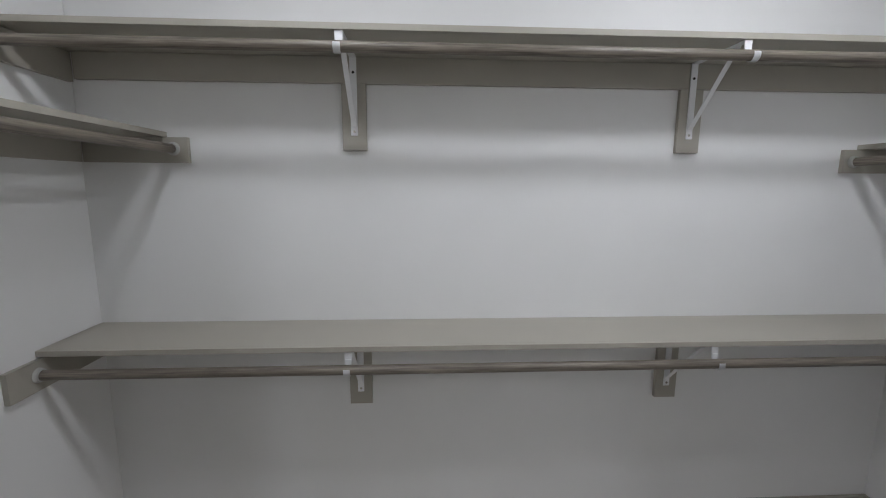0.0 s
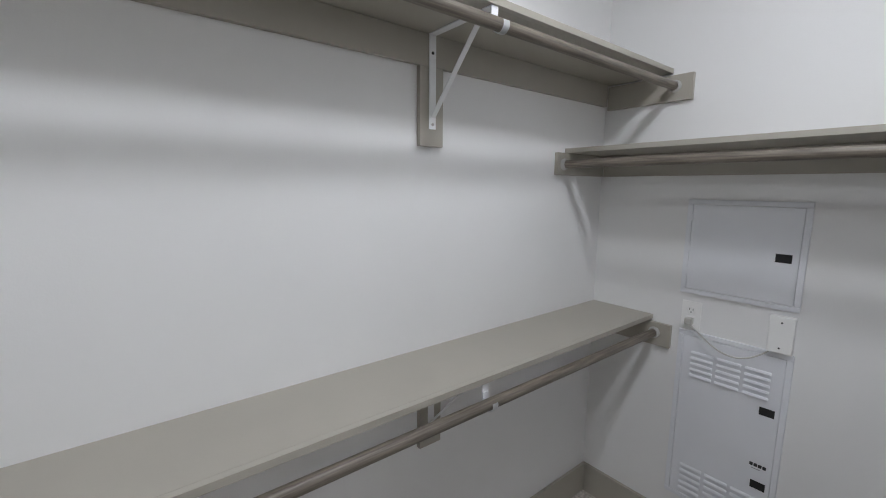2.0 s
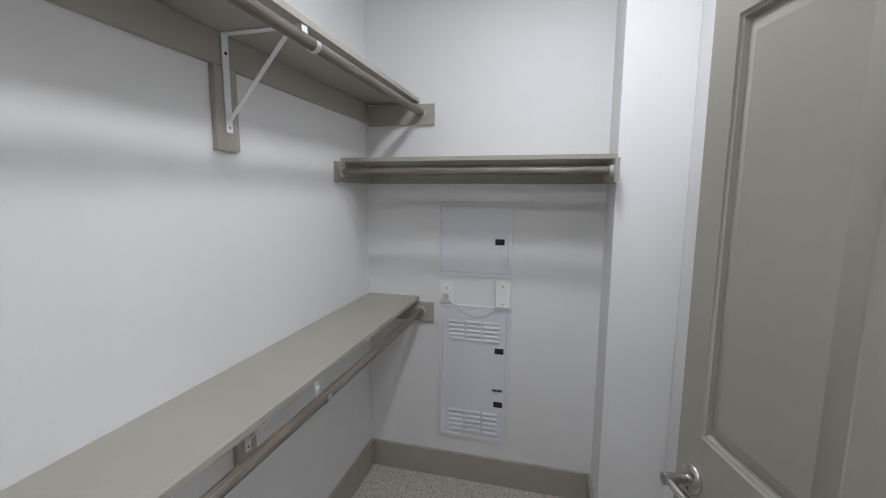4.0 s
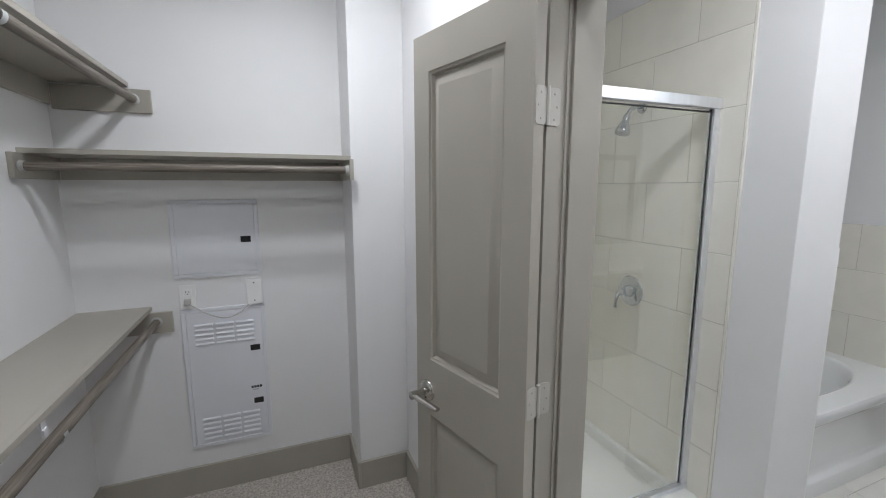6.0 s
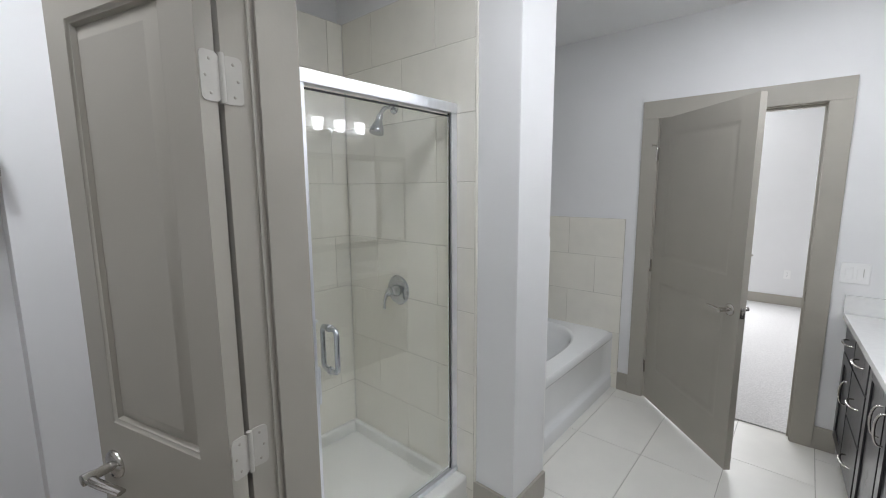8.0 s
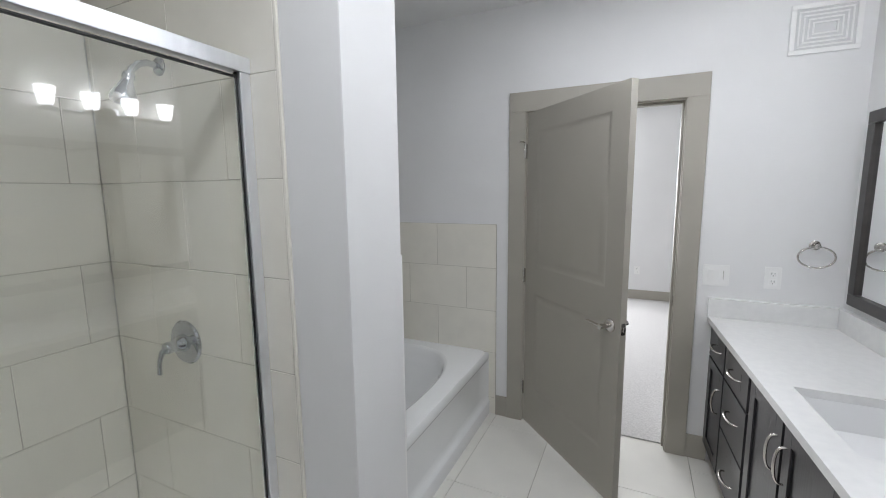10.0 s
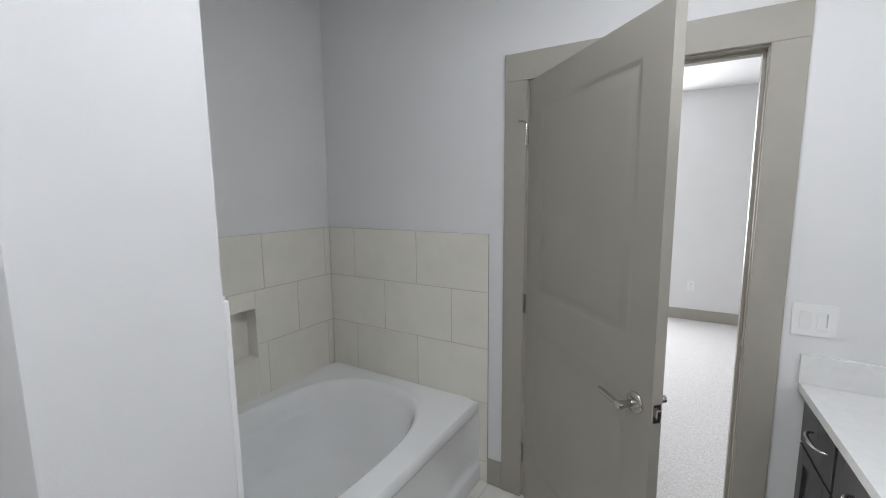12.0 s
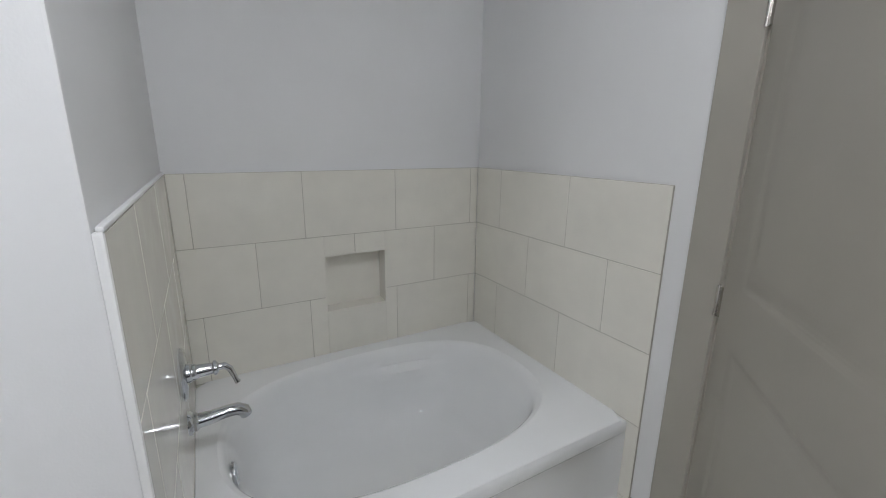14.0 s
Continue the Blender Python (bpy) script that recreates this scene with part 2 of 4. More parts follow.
structure("wall_south", bm, M_WALL, "pale grey painted wall with the closet doorway", "wall")

# bathroom walls
wall_bw = structure("wall_bath_west", box(BW - 0.1, BW, BS, -0.0185, 0, CEIL), M_WALL, "pale grey painted wall behind the vanity", "wall")
NY0, NY1, NZ0, NZ1 = -2.264, -1.962, 0.674, 0.951
bm = box(BE, BE + 0.1, BS, NY0, 0, CEIL)
add_box(bm, BE, BE + 0.1, NY1, SN, 0, CEIL)
add_box(bm, BE, BE + 0.1, NY0, NY1, 0, NZ0)
add_box(bm, BE, BE + 0.1, NY0, NY1, NZ1, CEIL)
wall_be = structure("wall_bath_east", bm, M_WALL, "pale grey wall with cream tiles behind shower and tub", "wall")
wall_stub = structure("wall_stub", box(PW, BE, PS, PN, 0, CEIL, bevel=0.005), M_WALL, "pale grey stub wall between shower and bathtub", "wall")
bm = box(DX1 + 0.02, BE + 0.1, BS - 0.12, BS, 0, CEIL)
add_box(bm, BW - 0.1, DX0 - 0.02, BS - 0.12, BS, 0, CEIL)
add_box(bm, DX0 - 0.02, DX1 + 0.02, BS - 0.12, BS, DH + 0.02, CEIL)
wall_bs = structure("wall_bath_south", bm, M_WALL, "pale grey wall with the bedroom doorway", "wall")
wall_she = structure("wall_shower_east", box(SE + 0.0095, BE - 0.0002, PN + 0.0002, SN - 0.0202, 0, 2.49), M_WALL, "painted backing of the shower's tiled long wall", "wall")
wall_sn = structure("wall_shower_north", box(1.0, BE, SN - 0.02, -0.0005, 0, CEIL), M_WALL, "painted backing of the shower's tiled end wall", "wall")

# bedroom walls, with the window
WX0, WX1, WZ0, WZ1 = 0.335, 1.75, 0.655, 2.40
bm = box(-3.2, WX0, FAR - 0.15, FAR, 0, 2.68)
add_box(bm, WX1, 3.4, FAR - 0.15, FAR, 0, 2.68)
add_box(bm, WX0, WX1, FAR - 0.15, FAR, 0, WZ0)
add_box(bm, WX0, WX1, FAR - 0.15, FAR, WZ1, 2.68)
structure("wall_bedroom_far", bm, M_WALL, "white painted bedroom wall with a window", "wall")
structure("wall_bedroom_east", box(3.3, 3.4, FAR, BS - 0.12, 0, 2.68), M_WALL, "white painted bedroom side wall", "wall")
structure("wall_bedroom_west", box(-3.2, -3.1, FAR, BS - 0.12, 0, 2.68), M_WALL, "white painted bedroom side wall", "wall")
bm = box(-3.1, BW - 0.1, BS - 0.12, BS, 0, 2.68)
add_box(bm, BE + 0.1, 3.3, BS - 0.12, BS, 0, 2.68)
structure("wall_bedroom_north", bm, M_WALL, "white painted bedroom wall beside the bathroom", "wall")
structure("ground", box(-400, 400, -400, FAR - 0.16, -0.6, -0.5), mat("ground", (0.12, 0.13, 0.09), 0.9, vary=0.2, vscale=0.3), "plain ground outside the bedroom window", "ground")


# baseboards: flat boards with an eased top edge
def board(name, x0, x1, y0, y1, z0=0.0, z1=0.14, label="flat greige baseboard"):
    return structure(name, box(x0, x1, y0, y1, z0, z1, bevel=0.003, seg=2), M_TRIM, label, "baseboard")


T = 0.016
board("baseboard", CW, CE, CN - T, CN, 0.0, 0.172)
board("baseboard", CE - T, CE, RET, CN - T, 0.0, 0.172)
board("baseboard", RETX - T, CE - T, RET, RET + T, 0.0, 0.172)
board("baseboard", RETX - T, RETX, CS + T, RET, 0.0, 0.172)
board("baseboard", JE + 0.11, RETX, CS, CS + T, 0.0, 0.172)
board("baseboard", CW, JW - 0.11, CS, CS + T, 0.0, 0.172)
board("baseboard", CW, CW + T, CS + T, CN - T, 0.0, 0.172)
board("baseboard", PW - T, 0.905, PN, PN + T)
board("baseboard", PW - T, PW, PS, PN)
board("baseboard", DX1 + 0.112, 0.80, BS, BS + T)
board("baseboard", -0.47, DX0 - 0.102, BS, BS + T)
board("baseboard", -3.1, 3.3, FAR, FAR + T)
board("baseboard", -3.1, -3.1 + T, FAR + T, BS - 0.12)
board("baseboard", 3.3 - T, 3.3, FAR + T, BS - 0.12)


# ------------------------------------------------------------ wall tiles
def course_joints(a, b, joints):
    cuts = [a] + [j for j in sorted(joints) if a + 0.01 < j < b - 0.01] + [b]
    return list(zip(cuts, cuts[1:]))


G = 0.0022   # joint width


def tile_wall(parent, axis, face, into, a, b, rows, joints_even, joints_odd, holes=()):
    """Tiles on a wall: axis 'x' runs along x at y=face, axis 'y' along y at x=face; into: the way from the face to the wall."""
    th = 0.009
    gb = bm_new()
    for i, (z0, z1) in enumerate(rows):
        for u0, u1 in course_joints(a, b, joints_even if i % 2 == 0 else joints_odd):
            rects = [(u0, u1, z0, z1)]
            for h0, h1, g0, g1 in holes:
                nxt = []
                for r in rects:
                    if r[1] <= h0 or r[0] >= h1 or r[3] <= g0 or r[2] >= g1:
                        nxt.append(r)
                        continue
                    if r[0] < h0: nxt.append((r[0], h0, r[2], r[3]))
                    if r[1] > h1: nxt.append((h1, r[1], r[2], r[3]))
                    m0, m1 = max(r[0], h0), min(r[1], h1)
                    if r[2] < g0: nxt.append((m0, m1, r[2], g0))
                    if r[3] > g1: nxt.append((m0, m1, g1, r[3]))
                rects = nxt
            for r in rects:
                if r[1] - r[0] < 0.006 + G or r[3] - r[2] < 0.006 + G:
                    continue
                # a joint runs only round the whole tile, not where it is cut for an opening
                e0, e1 = (r[0] + (G / 2 if r[0] == u0 else 0.0), r[1] - (G / 2 if r[1] == u1 else 0.0))
                f0, f1 = (r[2] + (G / 2 if r[2] == z0 else 0.0), r[3] - (G / 2 if r[3] == z1 else 0.0))
                w, h, c, z = e1 - e0, f1 - f0, (e0 + e1) / 2, (f0 + f1) / 2
                if axis == "x":
                    piece("tile", parent, (w, th, h), (c, face + into * th / 2, z), M_TILE)
                    add_box(gb, r[0], r[1], face + into * 0.0015, face + into * th, r[2], r[3])
                else:
                    piece("tile", parent, (th, w, h), (face + into * th / 2, c, z), M_TILE)
                    add_box(gb, face + into * 0.0015, face + into * th, r[0], r[1], r[2], r[3])
    part("grout", gb, M_GROUT, parent, "beige grout bed")
ROWS_S = [(-0.225 + 0.305 * i, -0.225 + 0.305 * (i + 1)) for i in range(9)]
ROWS_S = [(max(a, 0.0), min(b, 2.49)) for a, b in ROWS_S]
P = 0.452
tile_wall(wall_stub, "x", PN + 0.010, -1, 0.91, SE, ROWS_S, [1.145, 1.60], [1.372, 1.826])
tile_wall(wall_she, "y", SE, 1, PN + 0.010, SN - 0.032, ROWS_S, [-0.98, -0.98 + P, -0.98 + 2 * P], [-0.75, -0.75 + P])
tile_wall(wall_sn, "x", SN - 0.032, 1, 1.0, SE, ROWS_S, [1.15, 1.15 + P], [1.37, 1.37 + P])
ROWS_T = [(0.12, 0.45), (0.45, 0.748), (0.748, 1.045), (1.045, 1.343)]
NICHE = (-2.264, -1.962, 0.674, 0.951)
tile_wall(wall_be, "y", BE - 0.010, 1, BS + 0.010, PS - 0.010, ROWS_T, [-2.543, -2.110, -1.675], [-2.765, -2.325, -1.885, -1.448], [NICHE])
tile_wall(wall_bs, "x", BS + 0.010, -1, 0.80, BE - 0.010, ROWS_T, [1.468, 1.016], [1.694, 1.239])
tile_wall(wall_stub, "x", PS - 0.010, 1, 0.70, BE - 0.010, ROWS_T, [1.70, 1.25, 0.80], [1.475, 1.02])
# the strip of tile between tub and casing, down to the floor
piece("tile", wall_bs, (0.062, 0.009, 0.116), (0.832, BS + 0.0055, 0.060), M_TILE)
# rounded edge trims
add = box(0.690, 0.702, PS - 0.012, PS + 0.002, 0.10, 1.346, bevel=0.004)
add_box(add, 0.702, BE - 0.010, PS - 0.012, PS - 0.001, 1.344, 1.352, bevel=0.003)
part("tile_trim", add, M_PLATE, wall_stub, "white edge trim of the tub tiles")
part("tile_trim", box(0.897, 0.909, PN + 0.001, PN + 0.0115, 0.02, 2.49, bevel=0.004), M_TILE, wall_stub, "cream bullnose trim")
# niche lining in the tub's long wall
ny0, ny1, nz0, nz1 = NICHE
bm = box(BE + 0.072, BE + 0.082, ny0, ny1, nz0, nz1)
add_box(bm, BE - 0.0095, BE + 0.073, ny0 - 0.006, ny0 + 0.003, nz0 - 0.006, nz1 + 0.006)
add_box(bm, BE - 0.0095, BE + 0.073, ny1 - 0.003, ny1 + 0.006, nz0 - 0.006, nz1 + 0.006)
add_box(bm, BE - 0.0095, BE + 0.073, ny0 + 0.003, ny1 - 0.003, nz0 - 0.006, nz0 + 0.003)
add_box(bm, BE - 0.0095, BE + 0.073, ny0 + 0.003, ny1 - 0.003, nz1 - 0.003, nz1 + 0.006)
part("niche", bm, M_TILE, wall_be, "cream tiled soap niche")

# floor tiles of the bathroom, in columns
for i in range(-4, 5):
    x0 = 0.40 - 0.391 * i
    x1 = x0 + 0.391
    off = 0.30 if i == 2 else 0.0
    for k in range(-3, 6):
        y1 = -2.055 + 0.62 * k + off
        y0 = y1 - 0.62
        a0, a1 = max(x0, BW - 0.2), min(x1, BE)
        b0, b1 = max(y0, -2.885), min(y1, 0.03)
        if a1 - a0 > 0.02 and b1 - b0 > 0.02:
            piece("tile", floor_b, (a1 - a0 - 0.003, b1 - b0 - 0.003, 0.008), ((a0 + a1) / 2, (b0 + b1) / 2, -0.004), M_FTILE, 0.001)


# ------------------------------------------------------------ doorways and doors
def framed_opening(name, x0, x1, ya, yb, h, casing_sides, label, ct=0.018, deep=0.0):
    """Jamb lining with a stop, and flat casing on the sides asked for."""
    th = thing(name, pose((x0 + x1) / 2, (ya + yb) / 2, 0), label, "door frame")
    th["kind"] = "structure"
    part("jamb", box(x1, x1 + 0.02, ya, yb, 0, h + 0.02, bevel=0.001), M_TRIM, th, world=True)
    part("jamb", box(x0 - 0.02, x0, ya, yb, 0, h + 0.02, bevel=0.001), M_TRIM, th, world=True)
    part("head", box(x0, x1, ya, yb, h, h + 0.02), M_TRIM, th, world=True)
    for side in casing_sides:
        y0, y1 = (yb - deep, yb - deep + ct) if side > 0 else (ya - ct, ya)
        w, r = 0.105, 0.005
        part("casing", box(x1 + r, x1 + r + w, y0, y1, 0, h + r, bevel=0.002), M_TRIM, th, world=True)
        part("casing", box(x0 - r - w, x0 - r, y0, y1, 0, h + r, bevel=0.002), M_TRIM, th, world=True)
        part("casing", box(x0 - r - w, x1 + r + w, y0, y1, h + r + 0.0005, h + r + w + 0.015, bevel=0.002), M_TRIM, th, world=True)
    return th


dw = framed_opening("door_frame_closet", JW, JE, WS0 - 0.002, CS + 0.037, 2.03, (1,), "greige painted frame of the closet doorway", 0.029, 0.031)
for edge, way in ((JE, -1), (JW, 1)):
    for deep, y0, y1 in ((0.010, WS0 - 0.001, 0.062), (0.0045, 0.0675, 0.075)):
        x0, x1 = sorted((edge + way * 0.0002, edge + way * deep))
        part("stop", box(x0, x1, y0, y1, 0, 2.03, bevel=0.002), M_TRIM, dw, world=True)
db = framed_opening("door_frame_bedroom", DX0, DX1, BS - 0.122, BS + 0.002, DH, (1, -1), "greige painted frame of the bedroom doorway")
for x0, x1 in ((DX1 - 0.012, DX1 - 0.0002), (DX0 + 0.0002, DX0 + 0.012)):
    part("stop", box(x0, x1, BS - 0.085, BS - 0.040, 0, DH, bevel=0.002), M_TRIM, db, world=True)
part("stop", box(DX0 + 0.012, DX1 - 0.012, BS - 0.085, BS - 0.040, DH - 0.012, DH - 0.0002, bevel=0.002), M_TRIM, db, world=True)
part("strike_plate", box(DX0 - 0.0005, DX0 + 0.002, BS - 0.038, BS - 0.004, 0.893, 0.950, bevel=0.001), M_NICKEL, db, "satin nickel strike plate", world=True)


def door_leaf(bm, w, h, t, panels, depth=0.014, soft=False):
    """A moulded leaf in local x (0..w), y (-t..0), z; panels sunk on both faces with a raised field."""
    def face_side(ys, sgn):
        xs = sorted({0.0, w, *[p[0] for p in panels], *[p[1] for p in panels]})
        zs = sorted({0.0, h, *[p[2] for p in panels], *[p[3] for p in panels]})
        for x0, x1 in zip(xs, xs[1:]):
            for z0, z1 in zip(zs, zs[1:]):
                hole = any(x0 >= p[0] - 1e-6 and x1 <= p[1] + 1e-6 and z0 >= p[2] - 1e-6 and z1 <= p[3] + 1e-6 for p in panels)
                if not hole:
                    bm.faces.new([bm.verts.new((x, ys, z)) for x, z in ((x0, z0), (x1, z0), (x1, z1), (x0, z1))])
        for x0, x1, z0, z1 in panels:
            steps = ((0.0, 0.0), (0.003, 0.0035), (0.009, 0.0045), (0.013, depth), (0.0165, depth), (0.044, 0.0015), (0.0465, 0.0015))
            if soft:
                steps = ((0.0, 0.0), (0.006, 0.0016), (0.014, 0.0042), (0.022, 0.0050), (0.034, 0.0044), (0.046, 0.0026), (0.058, 0.0014), (0.062, 0.0014))
            loops = []
            for ins, dp in steps:
                y = ys - sgn * dp
                loops.append([bm.verts.new((x, y, z)) for x, z in ((x0 + ins, z0 + ins), (x1 - ins, z0 + ins), (x1 - ins, z1 - ins), (x0 + ins, z1 - ins))])
            for a, b in zip(loops, loops[1:]):
                for i in range(4):
                    j = (i + 1) % 4
                    bm.faces.new((a[i], a[j], b[j], b[i]))
            bm.faces.new(loops[-1])
    face_side(0.0, 1)
    face_side(-t, -1)
    for a, b in (((0, 0), (w, 0)), ((w, 0), (w, h)), ((w, h), (0, h)), ((0, h), (0, 0))):
        bm.faces.new([bm.verts.new(v) for v in ((a[0], 0, a[1]), (b[0], 0, b[1]), (b[0], -t, b[1]), (a[0], -t, a[1]))])
    bmesh.ops.remove_doubles(bm, verts=bm.verts, dist=1e-5)
    return bm


def lever(th, x, z, y, sgn, way, privacy=True):
    """A lever handle on a face: sgn the way out of the face along y, way the way of the lever along x."""
    rose = bm_new()
    add_lathe(rose, [(0, 0), (0.033, 0), (0.033, 0.004), (0.030, 0.008), (0.018, 0.011), (0.0, 0.012)], pose(x, y, z, -90 * sgn, 0, 0), 28)
    handle = part("handle", rose, M_NICKEL, th, "satin nickel lever handle")
    neck = bm_new()
    add_lathe(neck, [(0.011, 0.0), (0.011, 0.030), (0.013, 0.040), (0.013, 0.056), (0.0, 0.058)], pose(x, y + sgn * 0.009, z, -90 * sgn, 0, 0), 16)
    part("neck", neck, M_NICKEL, handle)
    lv = bm_new()
    pts = [(x - way * 0.008, y + sgn * 0.054, z), (x + way * 0.03, y + sgn * 0.056, z + 0.001), (x + way * 0.07, y + sgn * 0.053, z + 0.001), (x + way * 0.100, y + sgn * 0.049, z), (x + way * 0.114, y + sgn * 0.047, z - 0.001)]
    add_tube(lv, pts, [0.011, 0.0115, 0.0110, 0.0105, 0.0100], 12, 0.55)
    part("lever", lv, M_NICKEL, handle)
    if privacy:
        pin = bm_new()
        add_lathe(pin, [(0.0035, 0), (0.0035, 0.002), (0, 0.002)], pose(x, y + sgn * 0.009, z - 0.022, -90 * sgn, 0, 0), 10)
        part("privacy_hole", pin, M_BLACK, handle, "small dark release hole")


def add_plate(bm, u0, u1, v0, v1, t, m, r=0.009):
    """A plate with rounded corners in the local x-z plane, t thick towards -y."""
    ring = []
    for cu, cv, a0 in ((u1 - r, v1 - r, 0), (u0 + r, v1 - r, 90), (u0 + r, v0 + r, 180), (u1 - r, v0 + r, 270)):
        for k in range(5):
            a = radians(a0 + 22.5 * k)
            ring.append((cu + r * math.cos(a), cv + r * math.sin(a)))
    top = [bm.verts.new(m @ Vector((u, -t, v))) for u, v in ring]
    low = [bm.verts.new(m @ Vector((u, 0, v))) for u, v in ring]
    n = len(ring)
    lay = bm.faces.layers.int["flat"]
    bm.faces.new(top)[lay] = 1
    bm.faces.new(list(reversed(low)))[lay] = 1
    for k in range(n):
        bm.faces.new((top[k], low[k], low[(k + 1) % n], top[(k + 1) % n]))[lay] = 1


def butt_hinge(th, z, jamb_x, side):
    """A hinge spread open: one leaf on the door's edge, one on the jamb, the knuckle between them."""
    inv = top_of(th).matrix_basis.inverted()
    s = 1 if jamb_x > 0 else -1
    b = bm_new()
    edge = pose(0, 0, 0, 0, 0, -90)                       # local x along -y of the leaf, plate facing -x
    u0, u1 = (0.003, 0.037) if side > 0 else (-0.037, -0.003)
    add_plate(b, u0, u1, z - 0.040, z + 0.040, 0.0016, edge)
    jm = inv @ pose(jamb_x, 0, 0, 0, 0, -90 * s)
    w0, w1 = (-0.122, -0.088) if s > 0 else (0.088, 0.122)
    add_plate(b, w0, w1, z - 0.032, z + 0.048, 0.0016, jm)
    pin = inv @ Vector((jamb_x - s * 0.0075, 0.1255, 0))
    add_lathe(b, [(0, -0.041), (0.0052, -0.041), (0.0052, 0.041), (0, 0.041)], pose(pin.x, pin.y, z), 14)
    h = part("hinge", b, M_HINGE, th, "off-white painted hinge")
    sc = bm_new()
    for dz in (-0.027, 0.0, 0.027):
        u = (0.020 if dz else 0.012) * (1 if side > 0 else -1)
        add_lathe(sc, [(0, 0.0), (0.003, 0.0), (0.002, 0.0007), (0, 0.0007)], edge @ pose(u, -0.0016, z + dz, 90), 8)
        v = (-0.103 if dz else -0.096) * s
        add_lathe(sc, [(0, 0.0), (0.003, 0.0), (0.002, 0.0007), (0, 0.0007)], jm @ pose(v, -0.0016, z + dz + 0.008, 90), 8)
    part("screws", sc, M_TRIM, h, "painted screw heads")


# closet leaf, folded back against the closet's south wall
LEAFW = 0.462
leaf_angle = 15.0
clos = thing("door_1", pose(0.528, 0.166, 0.008, 0, 0, leaf_angle), "narrow greige two-panel closet door standing open", "door")
leaf = part("leaf", door_leaf(bm_new(), LEAFW, 2.0, 0.032, [(0.088, 0.388, 0.235, 0.872), (0.088, 0.388, 1.054, 1.898)]), M_DOOR, clos)
lever(clos, LEAFW - 0.062, 0.950, 0.0, 1, -1)
for z in (0.25, 1.072, 1.752):
    butt_hinge(clos, z, JE, 1)
# its twin on the other jamb
twin = thing("door_2", pose(-0.398, 0.166, 0.008, 0, 0, 180 - leaf_angle), "narrow greige two-panel closet door standing open", "door")
bm = door_leaf(bm_new(), LEAFW, 2.0, 0.032, [(0.088, 0.388, 0.235, 0.872), (0.088, 0.388, 1.054, 1.898)])
bmesh.ops.transform(bm, matrix=Matrix.Diagonal((1, -1, 1, 1)), verts=bm.verts)
part("leaf", bm, M_DOOR, twin)
lever(twin, LEAFW - 0.062, 0.950, 0.0, -1, -1)
for z in (0.25, 1.072, 1.752):
    butt_hinge(twin, z, JW, -1)

# bedroom door, half open into the bathroom
BDW = 0.864
bang = 134.2
bdoor = thing("door_3", pose(0.605, BS + 0.014, 0.018, 0, 0, bang), "greige two-panel bedroom door standing half open", "door")
# local x runs along the leaf, the face with negative y is seen from the bathroom
bm = door_leaf(bm_new(), BDW - 0.012, 2.020, 0.035, [(0.106, 0.742, 0.24, 0.905), (0.106, 0.742, 1.075, 1.905)], 0.008, True)
bmesh.ops.translate(bm, vec=(0.012, 0.035, 0), verts=bm.verts)
part("leaf", bm, M_DOOR, bdoor)
lever(bdoor, BDW - 0.066, 0.902, 0.0, -1, -1, False)
lever(bdoor, BDW - 0.066, 0.902, 0.035, 1, -1, False)
lt = part("latch_plate", box(BDW - 0.0005, BDW + 0.0015, 0.005, 0.030, 0.870, 0.927, bevel=0.001), M_NICKEL, bdoor, "nickel latch plate")
part("latch_bolt", box(BDW + 0.0015, BDW + 0.011, 0.011, 0.024, 0.888, 0.912, bevel=0.002), M_NICKEL, lt)
for z in (0.23, 1.0, 1.79):
    b = bm_new()
    add_lathe(b, [(0, -0.046), (0.0065, -0.046), (0.0065, 0.046), (0.004, 0.051), (0, 0.052)], pose(-0.004, -0.007, z), 12)
    add_box(b, -0.0015, 0.0119, -0.006, 0.030, z - 0.045, z + 0.045)
    part("hinge", b, M_NICKEL, bdoor, "satin nickel hinge")
b = bm_new()
add_tube(b, [(-0.006, -0.010, 1.846), (0.0, -0.030, 1.850), (0.004, -0.045, 1.848)], [0.004, 0.004, 0.003], 8)
add_lathe(b, [(0, 0), (0.007, 0), (0.007, 0.006), (0, 0.008)], pose(0.004, -0.045, 1.848, 90), 10)
part("door_stop", b, M_NICKEL, bdoor, "hinge-pin door stop")


# ------------------------------------------------------------ closet shelves, rods and brackets
def shelf_run(name, x0, x1, y0, y1, z, front, label):
    """A board with a lipping on its front edge; front: the axis and way of that edge."""
    th = thing(name, pose((x0 + x1) / 2, (y0 + y1) / 2, z - 0.019), label, "shelf", "closet shelves")
    d = 0.018
    lip = {"-y": (x0, x1, y0, y0 + d), "-x": (x0, x0 + d, y0, y1), "+x": (x1 - d, x1, y0, y1)}[front]
    brd = {"-y": (x0, x1, y0 + d, y1), "-x": (x0 + d, x1, y0, y1), "+x": (x0, x1 - d, y0, y1)}[front]
    part("board", box(*brd, z - 0.019, z), M_TRIM, th, world=True)
    part("front_edge", box(*lip, z - 0.019, z, bevel=0.0012), M_TRIM, th, world=True)
    return th


def cleat(x0, x1, y0, y1, z0, z1, label="flat greige cleat board under a shelf"):
    return solid("cleat", box(x0, x1, y0, y1, z0, z1, bevel=0.0015), M_TRIM, label, "cleat", "closet cleats")


